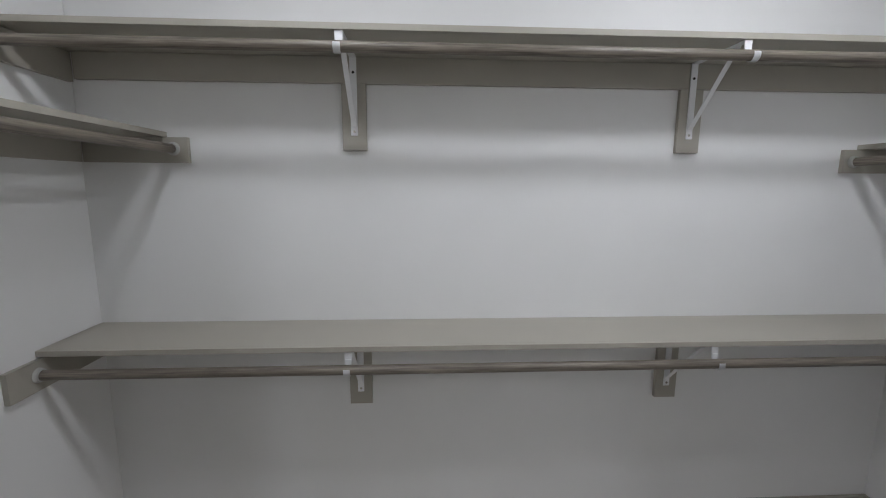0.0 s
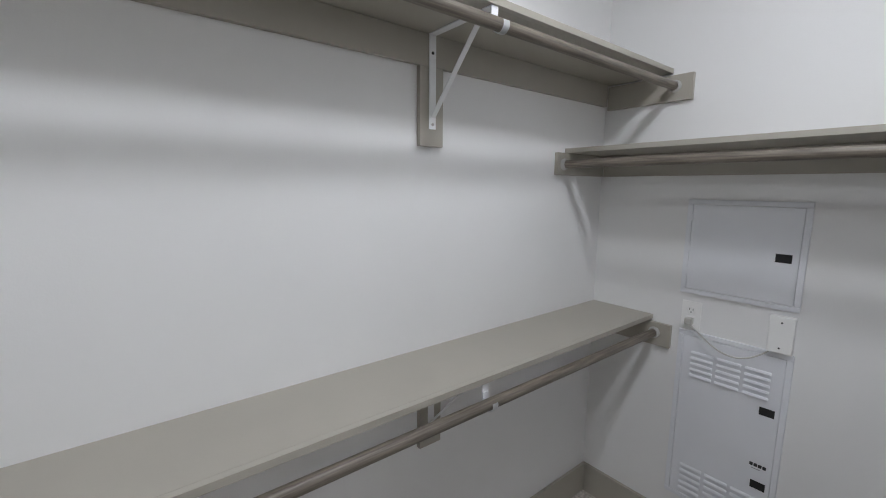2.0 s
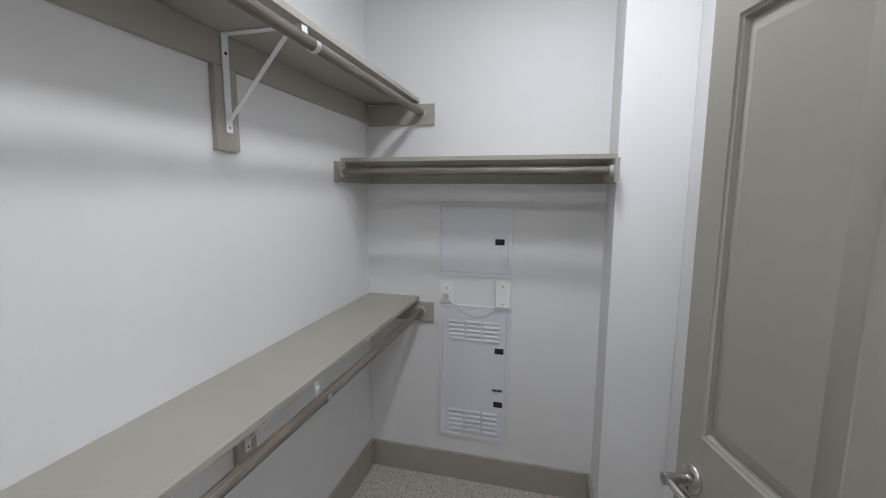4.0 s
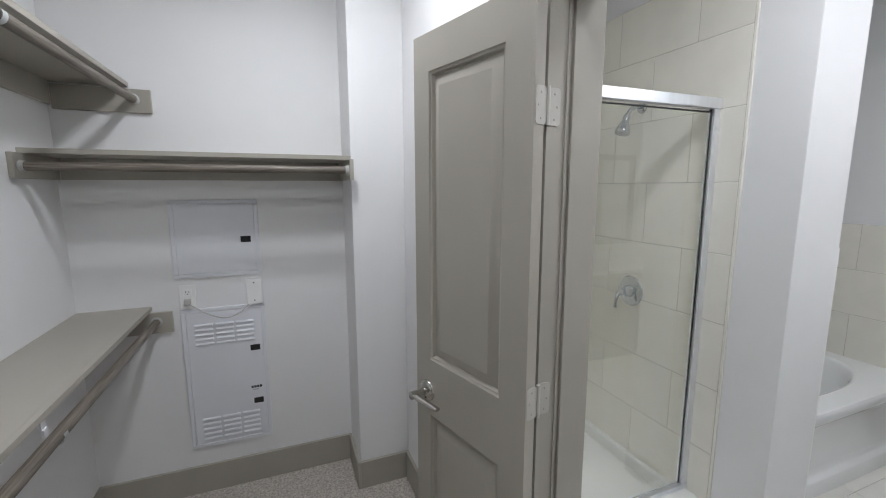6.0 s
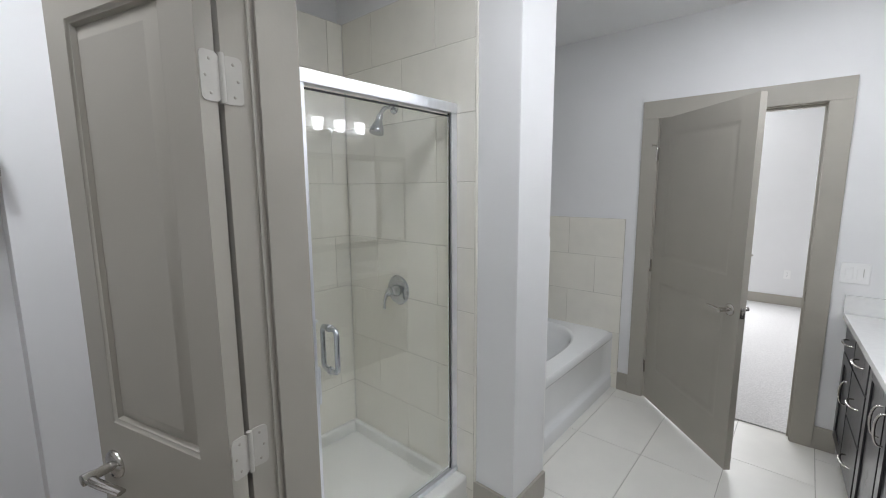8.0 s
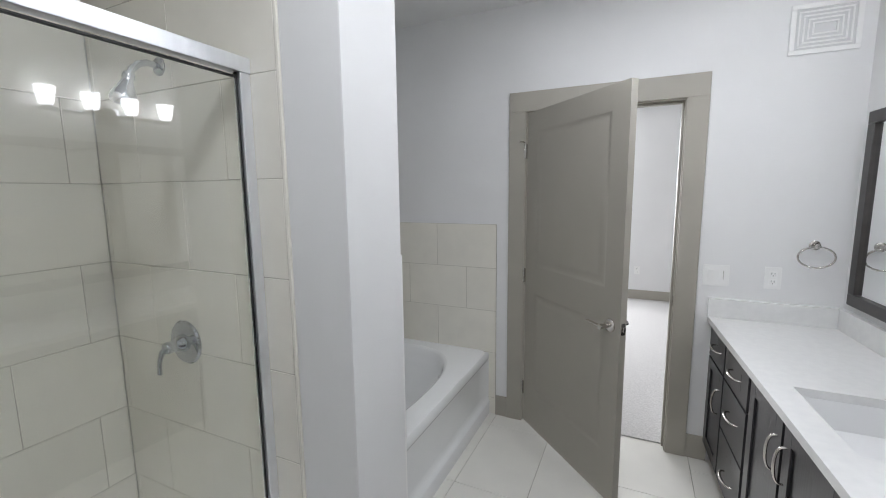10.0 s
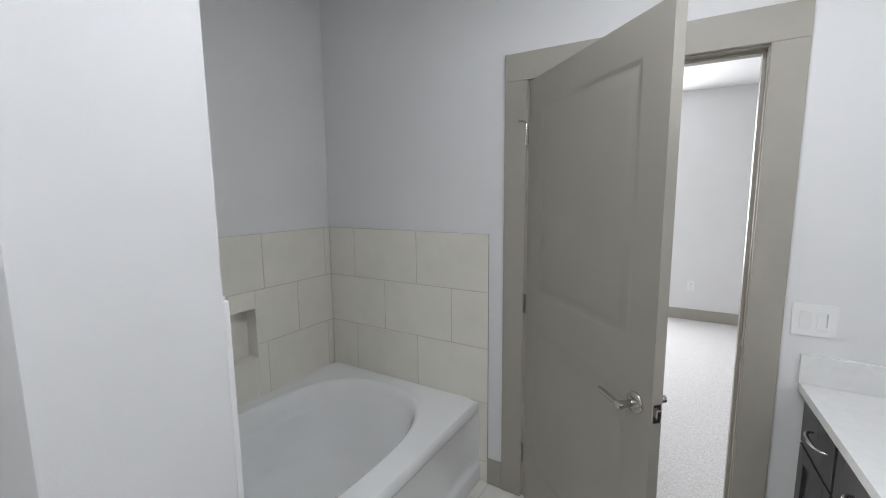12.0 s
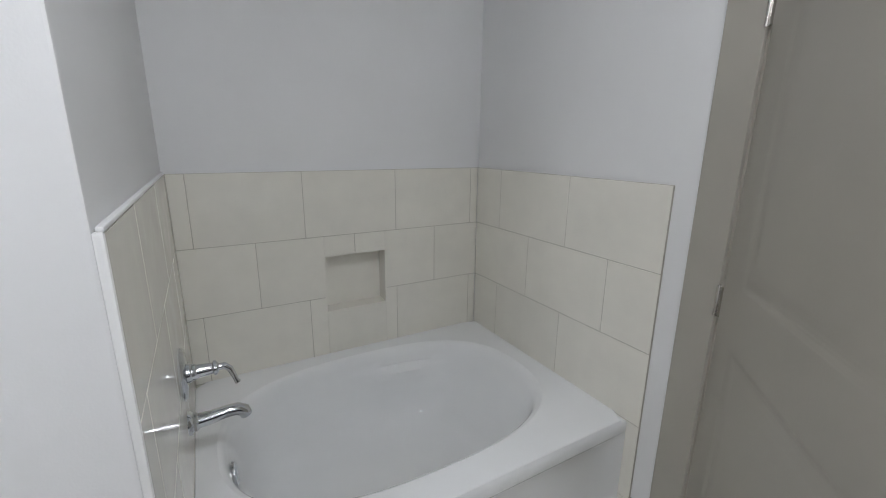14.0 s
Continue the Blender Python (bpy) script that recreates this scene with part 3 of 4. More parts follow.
def rod(length, m, r=0.0165):
    th = thing("closet_rod", m, "grey-brown stained wooden hanging rod in pale end sockets", "hanging rod", "closet rods")
    b = bm_new()
    add_lathe(b, [(0, 0), (r, 0), (r, length), (0, length)], pose(0, 0, 0, 0, 90, 0), 20)
    part("rod", b, M_ROD, th)
    for x, s in ((0.0, 1), (length, -1)):
        b = bm_new()
        add_lathe(b, [(r + 0.001, 0.0), (0.0245, 0.0), (0.0245, 0.002), (0.0215, 0.005), (0.0205, 0.013), (r + 0.001, 0.014)], pose(x, 0, 0, 0, 90 * s, 0), 20)
        part("socket", b, M_SOCKET, th, "grey plastic rod socket")
    return th


def bracket(x, ztop, zlow):
    """White steel shelf-and-rod bracket against the back wall; ztop: the shelf's underside."""
    yb = CN - 0.019
    th = thing("shelf_bracket", pose(x, yb, ztop), "white steel shelf bracket with a rod hook", "bracket", "shelf brackets")
    w = 0.0125
    part("wall_leg", box(x - w, x + w, yb - 0.0035, yb - 0.0003, zlow, ztop - 0.0004, bevel=0.001), M_WHITE, th, world=True)
    part("shelf_leg", box(x - w, x + w, 1.262, yb - 0.0036, ztop - 0.0036, ztop - 0.0004, bevel=0.001), M_WHITE, th, world=True)
    b = bm_new()
    p, q = Vector((x, yb - 0.005, zlow + 0.035)), Vector((x, 1.300, ztop - 0.005))
    d = (q - p)
    ang = math.degrees(math.atan2(d.z, -d.y))
    add_box(b, -0.009, 0.009, -d.length, 0, -0.0015, 0.0015, bevel=0.0008, seg=1, m=Matrix.Translation(p) @ pose(0, 0, 0, -ang, 0, 0))
    part("brace", b, M_WHITE, th, world=True)
    b = box(x - w, x + w, 1.258, 1.2614, ztop - 0.028, ztop - 0.0004, bevel=0.001)
    part("end_tab", b, M_WHITE, th, world=True)
    b = bm_new()
    zc = ztop - 0.054
    pts = [(1.235 + 0.020 * math.sin(a), zc - 0.020 * math.cos(a)) for a in [radians(v) for v in range(-115, 116, 23)]]
    prev = None
    for (ya, za) in pts:
        cur = [b.verts.new(v) for v in ((x - 0.011, ya, za), (x + 0.011, ya, za))]
        if prev:
            b.faces.new((prev[0], prev[1], cur[1], cur[0]))
        prev = cur
    ret = bmesh.ops.solidify(b, geom=b.faces[:], thickness=0.003)
    add_box(b, x - 0.010, x + 0.010, 1.255, 1.2615, zc + 0.004, ztop - 0.027, bevel=0.001)
    part("rod_hook", b, M_WHITE, th, world=True)
    for z in (ztop - 0.055, zlow + 0.014):
        b = bm_new()
        add_lathe(b, [(0, 0), (0.005, 0), (0.004, 0.002), (0, 0.002)], pose(x, yb - 0.0036, z, 90), 10)
        part("screw", b, M_SLOT if z > zlow + 0.05 else M_NICKEL, th, "screw in a slotted hole", world=True)
    return th


UP, LO, SIDE, SIDEW = 2.041, 1.030, 1.731, 1.752     # tops of the shelves
for ztop in (UP, LO):
    top = ztop - 0.019
    shelf_run("shelf", CW + 0.001, CE - 0.001, 1.252, CN - 0.0005, ztop, "-y", "long greige painted closet shelf along the back wall")
    cleat(CW + 0.02, CE - 0.02, CN - 0.018, CN - 0.0002, top - 0.093, top - 0.0005)
    for x in (-0.24, 1.036):
        solid("bracket_block", box(x - 0.0445, x + 0.0445, CN - 0.018, CN - 0.0002, top - (0.330 if ztop > 1.5 else 0.332), top - 0.0935, bevel=0.0015), M_TRIM, "greige backing block under a bracket", "block", "bracket blocks")
        bracket(x, top, top - 0.278)
    zr = top - 0.054
    cleat(CE - 0.0185, CE - 0.0003, 1.170, CN - 0.0185, top - 0.110, top - 0.010, "greige end board that carries a shelf and rod")
    cleat(CW + 0.0003, CW + 0.0185, 1.135, CN - 0.0185, top - 0.105, top - 0.006, "greige end board that carries a shelf and rod")
    rod(CE - CW - 0.038, pose(CW + 0.019, 1.235, zr))
top = SIDE - 0.019
shelf_run("shelf", 1.748, CE - 0.0005, RET + 0.001, CN - 0.001, SIDE, "-x", "short greige painted shelf on the closet end wall")
cleat(CE - 0.018, CE - 0.0002, RET + 0.019, CN - 0.019, top - 0.092, top - 0.0006)
cleat(1.682, CE - 0.0185, CN - 0.0182, CN - 0.0003, top - 0.092, top - 0.0006, "greige end board that carries a shelf and rod")
cleat(1.682, CE - 0.0185, RET + 0.0003, RET + 0.0182, top - 0.092, top - 0.0006, "greige end board that carries a shelf and rod")
rod(CN - RET - 0.038, pose(1.722, RET + 0.019, top - 0.048, 0, 0, 90))
top = SIDEW - 0.019
shelf_run("shelf", CW + 0.0005, -0.925, CS + 0.001, CN - 0.001, SIDEW, "+x", "short greige painted shelf on the closet end wall")
cleat(CW + 0.0002, CW + 0.018, CS + 0.019, CN - 0.019, top - 0.092, top - 0.0006)
cleat(CW + 0.0185, -0.845, CN - 0.0182, CN - 0.0003, top - 0.092, top - 0.0006, "greige end board that carries a shelf and rod")
cleat(CW + 0.0185, -0.845, CS + 0.0003, CS + 0.0182, top - 0.092, top - 0.0006, "greige end board that carries a shelf and rod")
rod(CN - CS - 0.038, pose(-0.897, CS + 0.019, top - 0.042, 0, 0, 90))


def flush_light(x, y, label, group):
    th = thing("ceiling_light", pose(x, y, CEIL), label, "ceiling light", group)
    b = bm_new()
    add_lathe(b, [(0.150, -0.0005), (0.175, -0.0005), (0.172, -0.016), (0.150, -0.022)], pose(x, y, CEIL), 36)
    part("trim", b, M_PLATE, th, world=True)
    b = bm_new()
    add_lathe(b, [(0, -0.030), (0.09, -0.028), (0.149, -0.018), (0.149, -0.0006), (0, -0.0006)], pose(x, y, CEIL), 36)
    part("diffuser", b, M_DIFF, th, "lit white diffuser", world=True)


for lamp_x, lamp_y in CLOSET_LAMPS:
    flush_light(lamp_x, lamp_y, "round flush ceiling light in the closet", "closet ceiling lights")


# ------------------------------------------------------------ panels on the closet's end wall
def access_panel(name, y0, y1, z0, z1, label, vents, latches, logo=None):
    th = thing(name, pose(CE, (y0 + y1) / 2, z0), label, "access panel")
    x = CE
    b = bm_new()
    fr = 0.019
    for a in ((y0, y1, z0, z0 + fr), (y0, y1, z1 - fr, z1), (y0, y0 + fr, z0 + fr, z1 - fr), (y1 - fr, y1, z0 + fr, z1 - fr)):
        add_box(b, x - 0.010, x - 0.0003, *a, bevel=0.003)
    part("frame", b, M_PANEL, th, world=True)
    door = part("door", box(x - 0.0075, x - 0.0005, y0 + fr + 0.001, y1 - fr - 0.001, z0 + fr + 0.001, z1 - fr - 0.001, bevel=0.0015), M_PANEL, th, world=True)
    for (ly, lz) in latches:
        l = part("latch", box(x - 0.0095, x - 0.007, ly - 0.023, ly + 0.023, lz - 0.015, lz + 0.015, bevel=0.001), M_BLACK, door, "black plastic latch", world=True)
    for z in (z1 - 0.07, z0 + 0.5 * (z1 - z0), z0 + 0.09):
        part("hinge", box(x - 0.0115, x - 0.0098, y1 - fr - 0.004, y1 - fr + 0.004, z - 0.014, z + 0.014, bevel=0.0015), M_PANEL, th, world=True)
    for (vy0, vy1, vz0, vz1) in vents:
        n, cols = 5, 3
        cw = (vy1 - vy0) / cols
        for c in range(cols):
            for r in range(n):
                zc = vz0 + (r + 0.5) * (vz1 - vz0) / n
                a0, a1 = vy0 + c * cw + 0.006, vy0 + (c + 1) * cw - 0.006
                b = box(-0.0065, 0.0, -(a1 - a0) / 2, (a1 - a0) / 2, -0.0055, 0.0055, bevel=0.0025, m=pose(x - 0.0078, (a0 + a1) / 2, zc, 0, 24, 0))
                add_box(b, x - 0.0081, x - 0.0074, a0, a1, zc - 0.0095, zc - 0.0035)
                lv = part("louvre", b, M_PANEL, door, world=True)
    return th, door


access_panel("access_panel", 0.768, 1.150, 1.153, 1.528, "white steel access panel set in the wall", [], [(0.830, 1.333)])
tp, td = access_panel("access_panel", 0.765, 1.140, 0.268, 1.000, "white steel media panel with louvred vents", [(0.815, 1.092, 0.805, 0.925), (0.815, 1.092, 0.300, 0.432)], [(0.821, 0.768), (0.821, 0.477)])
b = bm_new()
for i in range(4):
    add_box(b, CE - 0.0081, CE - 0.0074, 0.853 - 0.0135 * i - 0.011, 0.853 - 0.0135 * i, 0.548, 0.560, bevel=0.002)
part("maker_mark", b, M_INK, td, "dark printed maker's mark", world=True)
part("small_print", box(CE - 0.0081, CE - 0.0074, 0.818, 0.846, 0.537, 0.540), mat("grey_print", (0.35, 0.35, 0.36), 0.6), td, "grey line of small print", world=True)


def duplex_outlet(name, m, label):
    """A wall plate with two sockets; local x-z is the wall, -y into the room."""
    th = thing(name, m, label, "outlet")
    pl = part("cover_plate", box(-0.036, 0.036, -0.006, -0.0003, -0.058, 0.058, bevel=0.003), M_PLATE, th)
    for z in (-0.021, 0.021):
        f = part("socket_face", box(-0.017, 0.017, -0.0075, -0.0055, z - 0.0145, z + 0.0145, bevel=0.003), M_PLATE, pl)
        b = box(-0.0075, -0.0055, -0.0079, -0.0073, z - 0.001, z + 0.008)
        add_box(b, 0.0055, 0.0075, -0.0079, -0.0073, z - 0.001, z + 0.007)
        add_lathe(b, [(0, 0), (0.0025, 0), (0.0025, 0.0004), (0, 0.0004)], pose(0, -0.0075, z - 0.0075, 90), 8)
        part("slots", b, M_SLOT, f, "dark socket slots")
    return th


co = duplex_outlet("wall_outlet", pose(CE, 1.102, 1.063, 0, 0, -90), "white duplex outlet with a plug in it")
bx = thing("junction_box", pose(CE, 0.807, 1.068), "small white plastic junction box on the wall", "junction box")
part("box_cover", box(CE - 0.028, CE - 0.0003, 0.771, 0.843, 1.003, 1.134, bevel=0.004), M_PLATE, bx, world=True)
for z in (1.022, 1.113):
    b = bm_new()
    add_lathe(b, [(0, 0), (0.0035, 0), (0.003, 0.001), (0, 0.001)], pose(CE - 0.0281, 0.807, z, 0, -90), 10)
    part("screw", b, M_SLOT, bx, "dark screw", world=True)
cb = thing("power_cable", pose(CE, 1.10, 1.04), "off-white power cable hanging between outlet and box", "cable")
part("plug", box(CE - 0.034, CE - 0.008, 1.088, 1.116, 1.028, 1.056, bevel=0.005), M_CABLE, cb, world=True)
b = bm_new()
pts = []
for i in range(25):
    s = i / 24
    y = 1.098 + (0.835 - 1.098) * s
    z = 1.030 + (1.004 - 1.030) * s - 0.062 * math.sin(math.pi * s) ** 0.9 * (0.6 + 0.8 * s)
    pts.append((CE - 0.020 - 0.022 * math.sin(math.pi * s), y, z))
add_tube(b, pts, 0.0028, 8)
part("cord", b, M_CABLE, cb, world=True)

# ------------------------------------------------------------ shower
FX = 1.028    # plane of the glass
FT, FB = 1.953, 0.165
bm = box(0.945, SE, PN + 0.010, SN - 0.032, 0.0, 0.055, bevel=0.006)
add_box(bm, 0.945, 1.070, PN + 0.010, SN - 0.032, 0.03, FB - 0.012, bevel=0.018, seg=4)
add_box(bm, 1.055, SE, PN + 0.010, PN + 0.040, 0.05, 0.125, bevel=0.012, seg=3)
add_box(bm, 1.055, SE, SN - 0.062, SN - 0.032, 0.05, 0.125, bevel=0.012, seg=3)
add_box(bm, SE - 0.030, SE, PN + 0.030, SN - 0.050, 0.05, 0.125, bevel=0.012, seg=3)
solid("shower_pan", bm, M_PAN, "white moulded shower pan with a raised threshold", "shower pan")
sh = thing("shower_enclosure", pose(FX, -0.52, FB), "clear glass shower enclosure in a brushed aluminium frame", "shower enclosure")
part("head_rail", box(FX - 0.020, FX + 0.020, PN + 0.011, SN - 0.033, FT - 0.044, FT, bevel=0.003), M_ALU, sh, world=True)
part("sill_rail", box(FX - 0.020, FX + 0.020, PN + 0.011, SN - 0.033, FB - 0.012, FB + 0.012, bevel=0.003), M_ALU, sh, world=True)
part("side_rail", box(FX - 0.016, FX + 0.016, PN + 0.011, PN + 0.046, FB + 0.012, FT - 0.044, bevel=0.003), M_ALU, sh, world=True)
part("side_rail", box(FX - 0.016, FX + 0.016, SN - 0.060, SN - 0.033, FB + 0.012, FT - 0.044, bevel=0.003), M_ALU, sh, world=True)
part("mullion", box(FX - 0.017, FX + 0.017, -0.315, -0.293, FB + 0.012, FT - 0.044, bevel=0.003), M_ALU, sh, world=True)
gl = part("fixed_pane", box(FX - 0.003, FX + 0.003, -0.293, SN - 0.060, FB + 0.012, FT - 0.044), M_GLASS, sh, "clear fixed glass pane", world=True)
gl.visible_shadow = False
door = part("glass_door", box(FX - 0.003, FX + 0.003, PN + 0.054, -0.322, FB + 0.018, FT - 0.056), M_GLASS, sh, "clear frameless glass door", world=True)
door.visible_shadow = False
b = box(FX - 0.004, FX + 0.004, PN + 0.0465, PN + 0.0538, FB + 0.013, FT - 0.045)
add_box(b, FX - 0.004, FX + 0.004, -0.2928, -0.287, FB + 0.013, FT - 0.045)
add_box(b, FX - 0.006, FX + 0.006, -0.287, SN - 0.061, FT - 0.039, FT - 0.0445)
part("seal", b, M_SEAL, sh, "black rubber seal", world=True)
part("top_sweep", box(FX - 0.008, FX + 0.008, PN + 0.055, -0.322, FT - 0.0595, FT - 0.0545, bevel=0.001), M_SEAL, sh, world=True)
for z in (0.83, 1.13):
    part("hinge_clip", box(FX - 0.019, FX - 0.004, -0.323, -0.313, z - 0.006, z + 0.13 if z < 1 else z, bevel=0.001), M_ALU, sh, world=True)
b = bm_new()
for s in (-1, 1):
    hx = FX + s * 0.003
    pts = [(hx, -0.376, 0.925), (hx + s * 0.020, -0.376, 0.925)]
    for i in range(0, 7):
        a = radians(15 * i)
        pts.append((hx + s * (0.022 + 0.020 * math.sin(a)), -0.376, 0.925 + 0.020 * (1 - math.cos(a))))
    top_pts = [(p[0], p[1], 2.010 - p[2]) for p in reversed(pts)]
    add_tube(b, pts + [(hx + s * 0.042, -0.376, 0.96), (hx + s * 0.042, -0.376, 1.05)] + top_pts, 0.0095, 14)
    for z in (0.925, 1.085):
        add_lathe(b, [(0, 0), (0.0135, 0), (0.0135, 0.005), (0.0095, 0.007)], pose(hx, -0.376, z, 0, 90 * s, 0), 18)
part("pull_handle", b, M_PULL, door, "brushed metal pull handle", world=True)

# shower valve
YV = PN + 0.010
sv = thing("shower_valve", pose(1.425, YV, 1.03), "round chrome shower valve with a lever", "shower valve")
b = bm_new()
add_lathe(b, [(0, 0), (0.080, 0), (0.081, 0.004), (0.076, 0.010), (0.050, 0.014), (0.034, 0.016), (0, 0.016)], pose(1.425, YV + 0.0003, 1.03, -90), 36)
part("escutcheon", b, M_CHROME, sv, world=True)
b = bm_new()
add_lathe(b, [(0.033, 0), (0.031, 0.012), (0.022, 0.030), (0.020, 0.050), (0.022, 0.056), (0.018, 0.066), (0, 0.069)], pose(1.425, YV + 0.014, 1.03, -90), 24)
hub = part("hub", b, M_CHROME, sv, world=True)
b = bm_new()
add_tube(b, [(1.425, YV + 0.070, 1.03), (1.428, YV + 0.088, 1.018), (1.430, YV + 0.098, 0.990), (1.431, YV + 0.100, 0.962), (1.431, YV + 0.101, 0.945)], [0.011, 0.0105, 0.008, 0.007, 0.009], 12)
part("lever", b, M_CHROME, hub, world=True)
# shower head
hd = thing("overhead_shower", pose(1.43, YV, 1.985), "chrome shower head on a bent arm", "shower head")
b = bm_new()
add_lathe(b, [(0, 0), (0.030, 0), (0.029, 0.005), (0.014, 0.012), (0, 0.012)], pose(1.43, YV + 0.0003, 1.985, -90), 24)
part("flange", b, M_CHROME, hd, world=True)
b = bm_new()
add_tube(b, [(1.43, YV + 0.008, 1.985), (1.43, YV + 0.04, 1.987), (1.43, YV + 0.068, 1.976), (1.43, YV + 0.088, 1.955), (1.43, YV + 0.098, 1.936)], 0.0105, 14)
part("arm", b, M_CHROME, hd, world=True)
b = bm_new()
add_lathe(b, [(0, -0.004), (0.016, -0.002), (0.018, 0.012), (0.015, 0.022), (0.022, 0.040), (0.034, 0.070), (0.037, 0.088), (0.034, 0.094), (0, 0.094)], look((1.43, YV + 0.098, 1.938), (1.43, YV + 0.122, 1.86)) @ pose(0, 0, 0, 180, 0, 0), 26)
part("head", b, M_CHROME, hd, world=True)

# ------------------------------------------------------------ bathtub
TX0, TX1, TY0, TY1, TZ = 0.850, BE - 0.0105, BS + 0.0105, PS - 0.0105, 0.458
tub = thing("bathtub", pose((TX0 + TX1) / 2, (TY0 + TY1) / 2, 0), "glossy white acrylic alcove bathtub with an oval basin", "bathtub")
b = bm_new()
NSEG = 96
cx, cy = 1.395, -2.085


def ring(ax, ay, ox, oy, z, p, arm=0.0):
    vs = []
    for i in range(NSEG):
        a = 2 * math.pi * i / NSEG
        c, s = math.cos(a), math.sin(a)
        x = cx + ox + ax * math.copysign(abs(c) ** (2 / p), c)
        y = cy + oy + ay * math.copysign(abs(s) ** (2 / p), s)
        if abs(c) > 0.2:
            x -= math.copysign(arm * math.exp(-((y + 2.30) / 0.17) ** 4), c)
        vs.append(b.verts.new((x, y, z)))
    return vs


def square_ring(x0, x1, y0, y1, z, r):
    """Outline of the deck, sampled along the same angles as the basin."""
    vs = []
    for i in range(NSEG):
        a = 2 * math.pi * i / NSEG
        c, s = math.cos(a), math.sin(a)
        mx = (x1 - cx) if c > 0 else (cx - x0)
        my = (y1 - cy) if s > 0 else (cy - y0)
        k = min(mx / max(abs(c), 1e-6), my / max(abs(s), 1e-6))
        vs.append(b.verts.new((cx + k * c, cy + k * s, z)))
    return vs


loops = [square_ring(TX0 + 0.004, TX1, TY0, TY1, TZ - 0.010, 0), square_ring(TX0 + 0.008, TX1, TY0, TY1, TZ - 0.0015, 0), square_ring(TX0 + 0.013, TX1 - 0.002, TY0 + 0.002, TY1 - 0.002, TZ, 0),
         ring(0.425, 0.635, 0, 0, TZ + 0.001, 2.6), ring(0.415, 0.624, 0, 0, TZ - 0.003, 2.6), ring(0.406, 0.612, 0, 0.002, TZ - 0.013, 2.6), ring(0.398, 0.600, 0, 0.004, TZ - 0.045, 2.6),
         ring(0.393, 0.588, 0, 0.010, 0.376, 2.6), ring(0.391, 0.582, 0, 0.013, 0.364, 2.65, 0.030), ring(0.389, 0.578, 0, 0.015, 0.352, 2.65, 0.042), ring(0.383, 0.564, 0, 0.022, 0.31, 2.7, 0.036), ring(0.368, 0.530, 0, 0.040, 0.22, 2.8), ring(0.345, 0.490, 0, 0.055, 0.135, 2.9), ring(0.300, 0.440, 0, 0.065, 0.100, 2.8), ring(0.200, 0.330, 0, 0.065, 0.092, 2.6), ring(0.05, 0.10, 0, 0.065, 0.090, 2.4)]
flat = b.faces.layers.int["flat"]
for k, (a, c) in enumerate(zip(loops, loops[1:])):
    for i in range(NSEG):
        j = (i + 1) % NSEG
        b.faces.new((a[i], a[j], c[j], c[i]))[flat] = 1 if k == 2 else 0
b.faces.new(loops[-1])
shell = part("shell", b, M_TUB, tub, world=True, smooth=46)
# apron: overhanging lip, recessed panel and a rounded toe ledge
b = bm_new()
prof = [(TX0 + 0.004, TZ - 0.010), (TX0, TZ - 0.018), (TX0, TZ - 0.050), (TX0 + 0.003, TZ - 0.060), (TX0 + 0.014, TZ - 0.068), (TX0 + 0.018, TZ - 0.082), (TX0 + 0.020, 0.150), (TX0 + 0.018, 0.120), (TX0 + 0.008, 0.106), (TX0 - 0.004, 0.098), (TX0 - 0.008, 0.086), (TX0 - 0.006, 0.001), (TX0 + 0.05, 0.001), (TX0 + 0.05, TZ - 0.012)]
N = 26
rows = []
for k in range(N + 1):
    y = TY0 + (TY1 - TY0) * k / N
    e = min(1.0, min(y - TY0, TY1 - y) / 0.10)
    e = e * e * (3 - 2 * e)
    rows.append([b.verts.new((x - max(0.0, x - TX0) * (1 - e) if 3 < i < 9 else x, y, z)) for i, (x, z) in enumerate(prof)])
for r0, r1 in zip(rows, rows[1:]):
    for i in range(len(prof)):
        j = (i + 1) % len(prof)
        b.faces.new((r0[i], r0[j], r1[j], r1[i]))
b.faces.new(rows[0])
b.faces.new(list(reversed(rows[-1])))
part("apron", b, M_TUB, tub, world=True, smooth=50)
b = bm_new()
YT = PS - 0.010
add_lathe(b, [(0, 0), (0.040, 0), (0.040, 0.007), (0.034, 0.012), (0, 0.013)], pose(1.38, -1.490, 0.372, 85), 24)
part("overflow_plate", b, M_CHROME, tub, "chrome overflow plate", world=True)
b = bm_new()
add_lathe(b, [(0, 0), (0.032, 0), (0.030, 0.004), (0, 0.006)], pose(1.39, -1.72, 0.0935), 20)
part("drain", b, M_CHROME, tub, "chrome drain", world=True)
# tub valve and spout
tv = thing("tub_valve", pose(1.38, YT, 0.775), "polished chrome tub valve with a curved lever", "tub valve")
b = bm_new()
add_lathe(b, [(0, 0), (0.080, 0), (0.081, 0.005), (0.074, 0.012), (0.044, 0.016), (0, 0.017)], pose(1.38, YT - 0.0003, 0.775, 90), 36)
part("escutcheon", b, M_CHROME, tv, world=True)
b = bm_new()
add_lathe(b, [(0.030, 0.0), (0.029, 0.012), (0.025, 0.016), (0.025, 0.026), (0.021, 0.030), (0.019, 0.060), (0.017, 0.072), (0.023, 0.076), (0.023, 0.082), (0.015, 0.088), (0, 0.090)], pose(1.38, YT - 0.013, 0.775, 90), 24)
hub = part("hub", b, M_CHROME, tv, world=True)
b = bm_new()
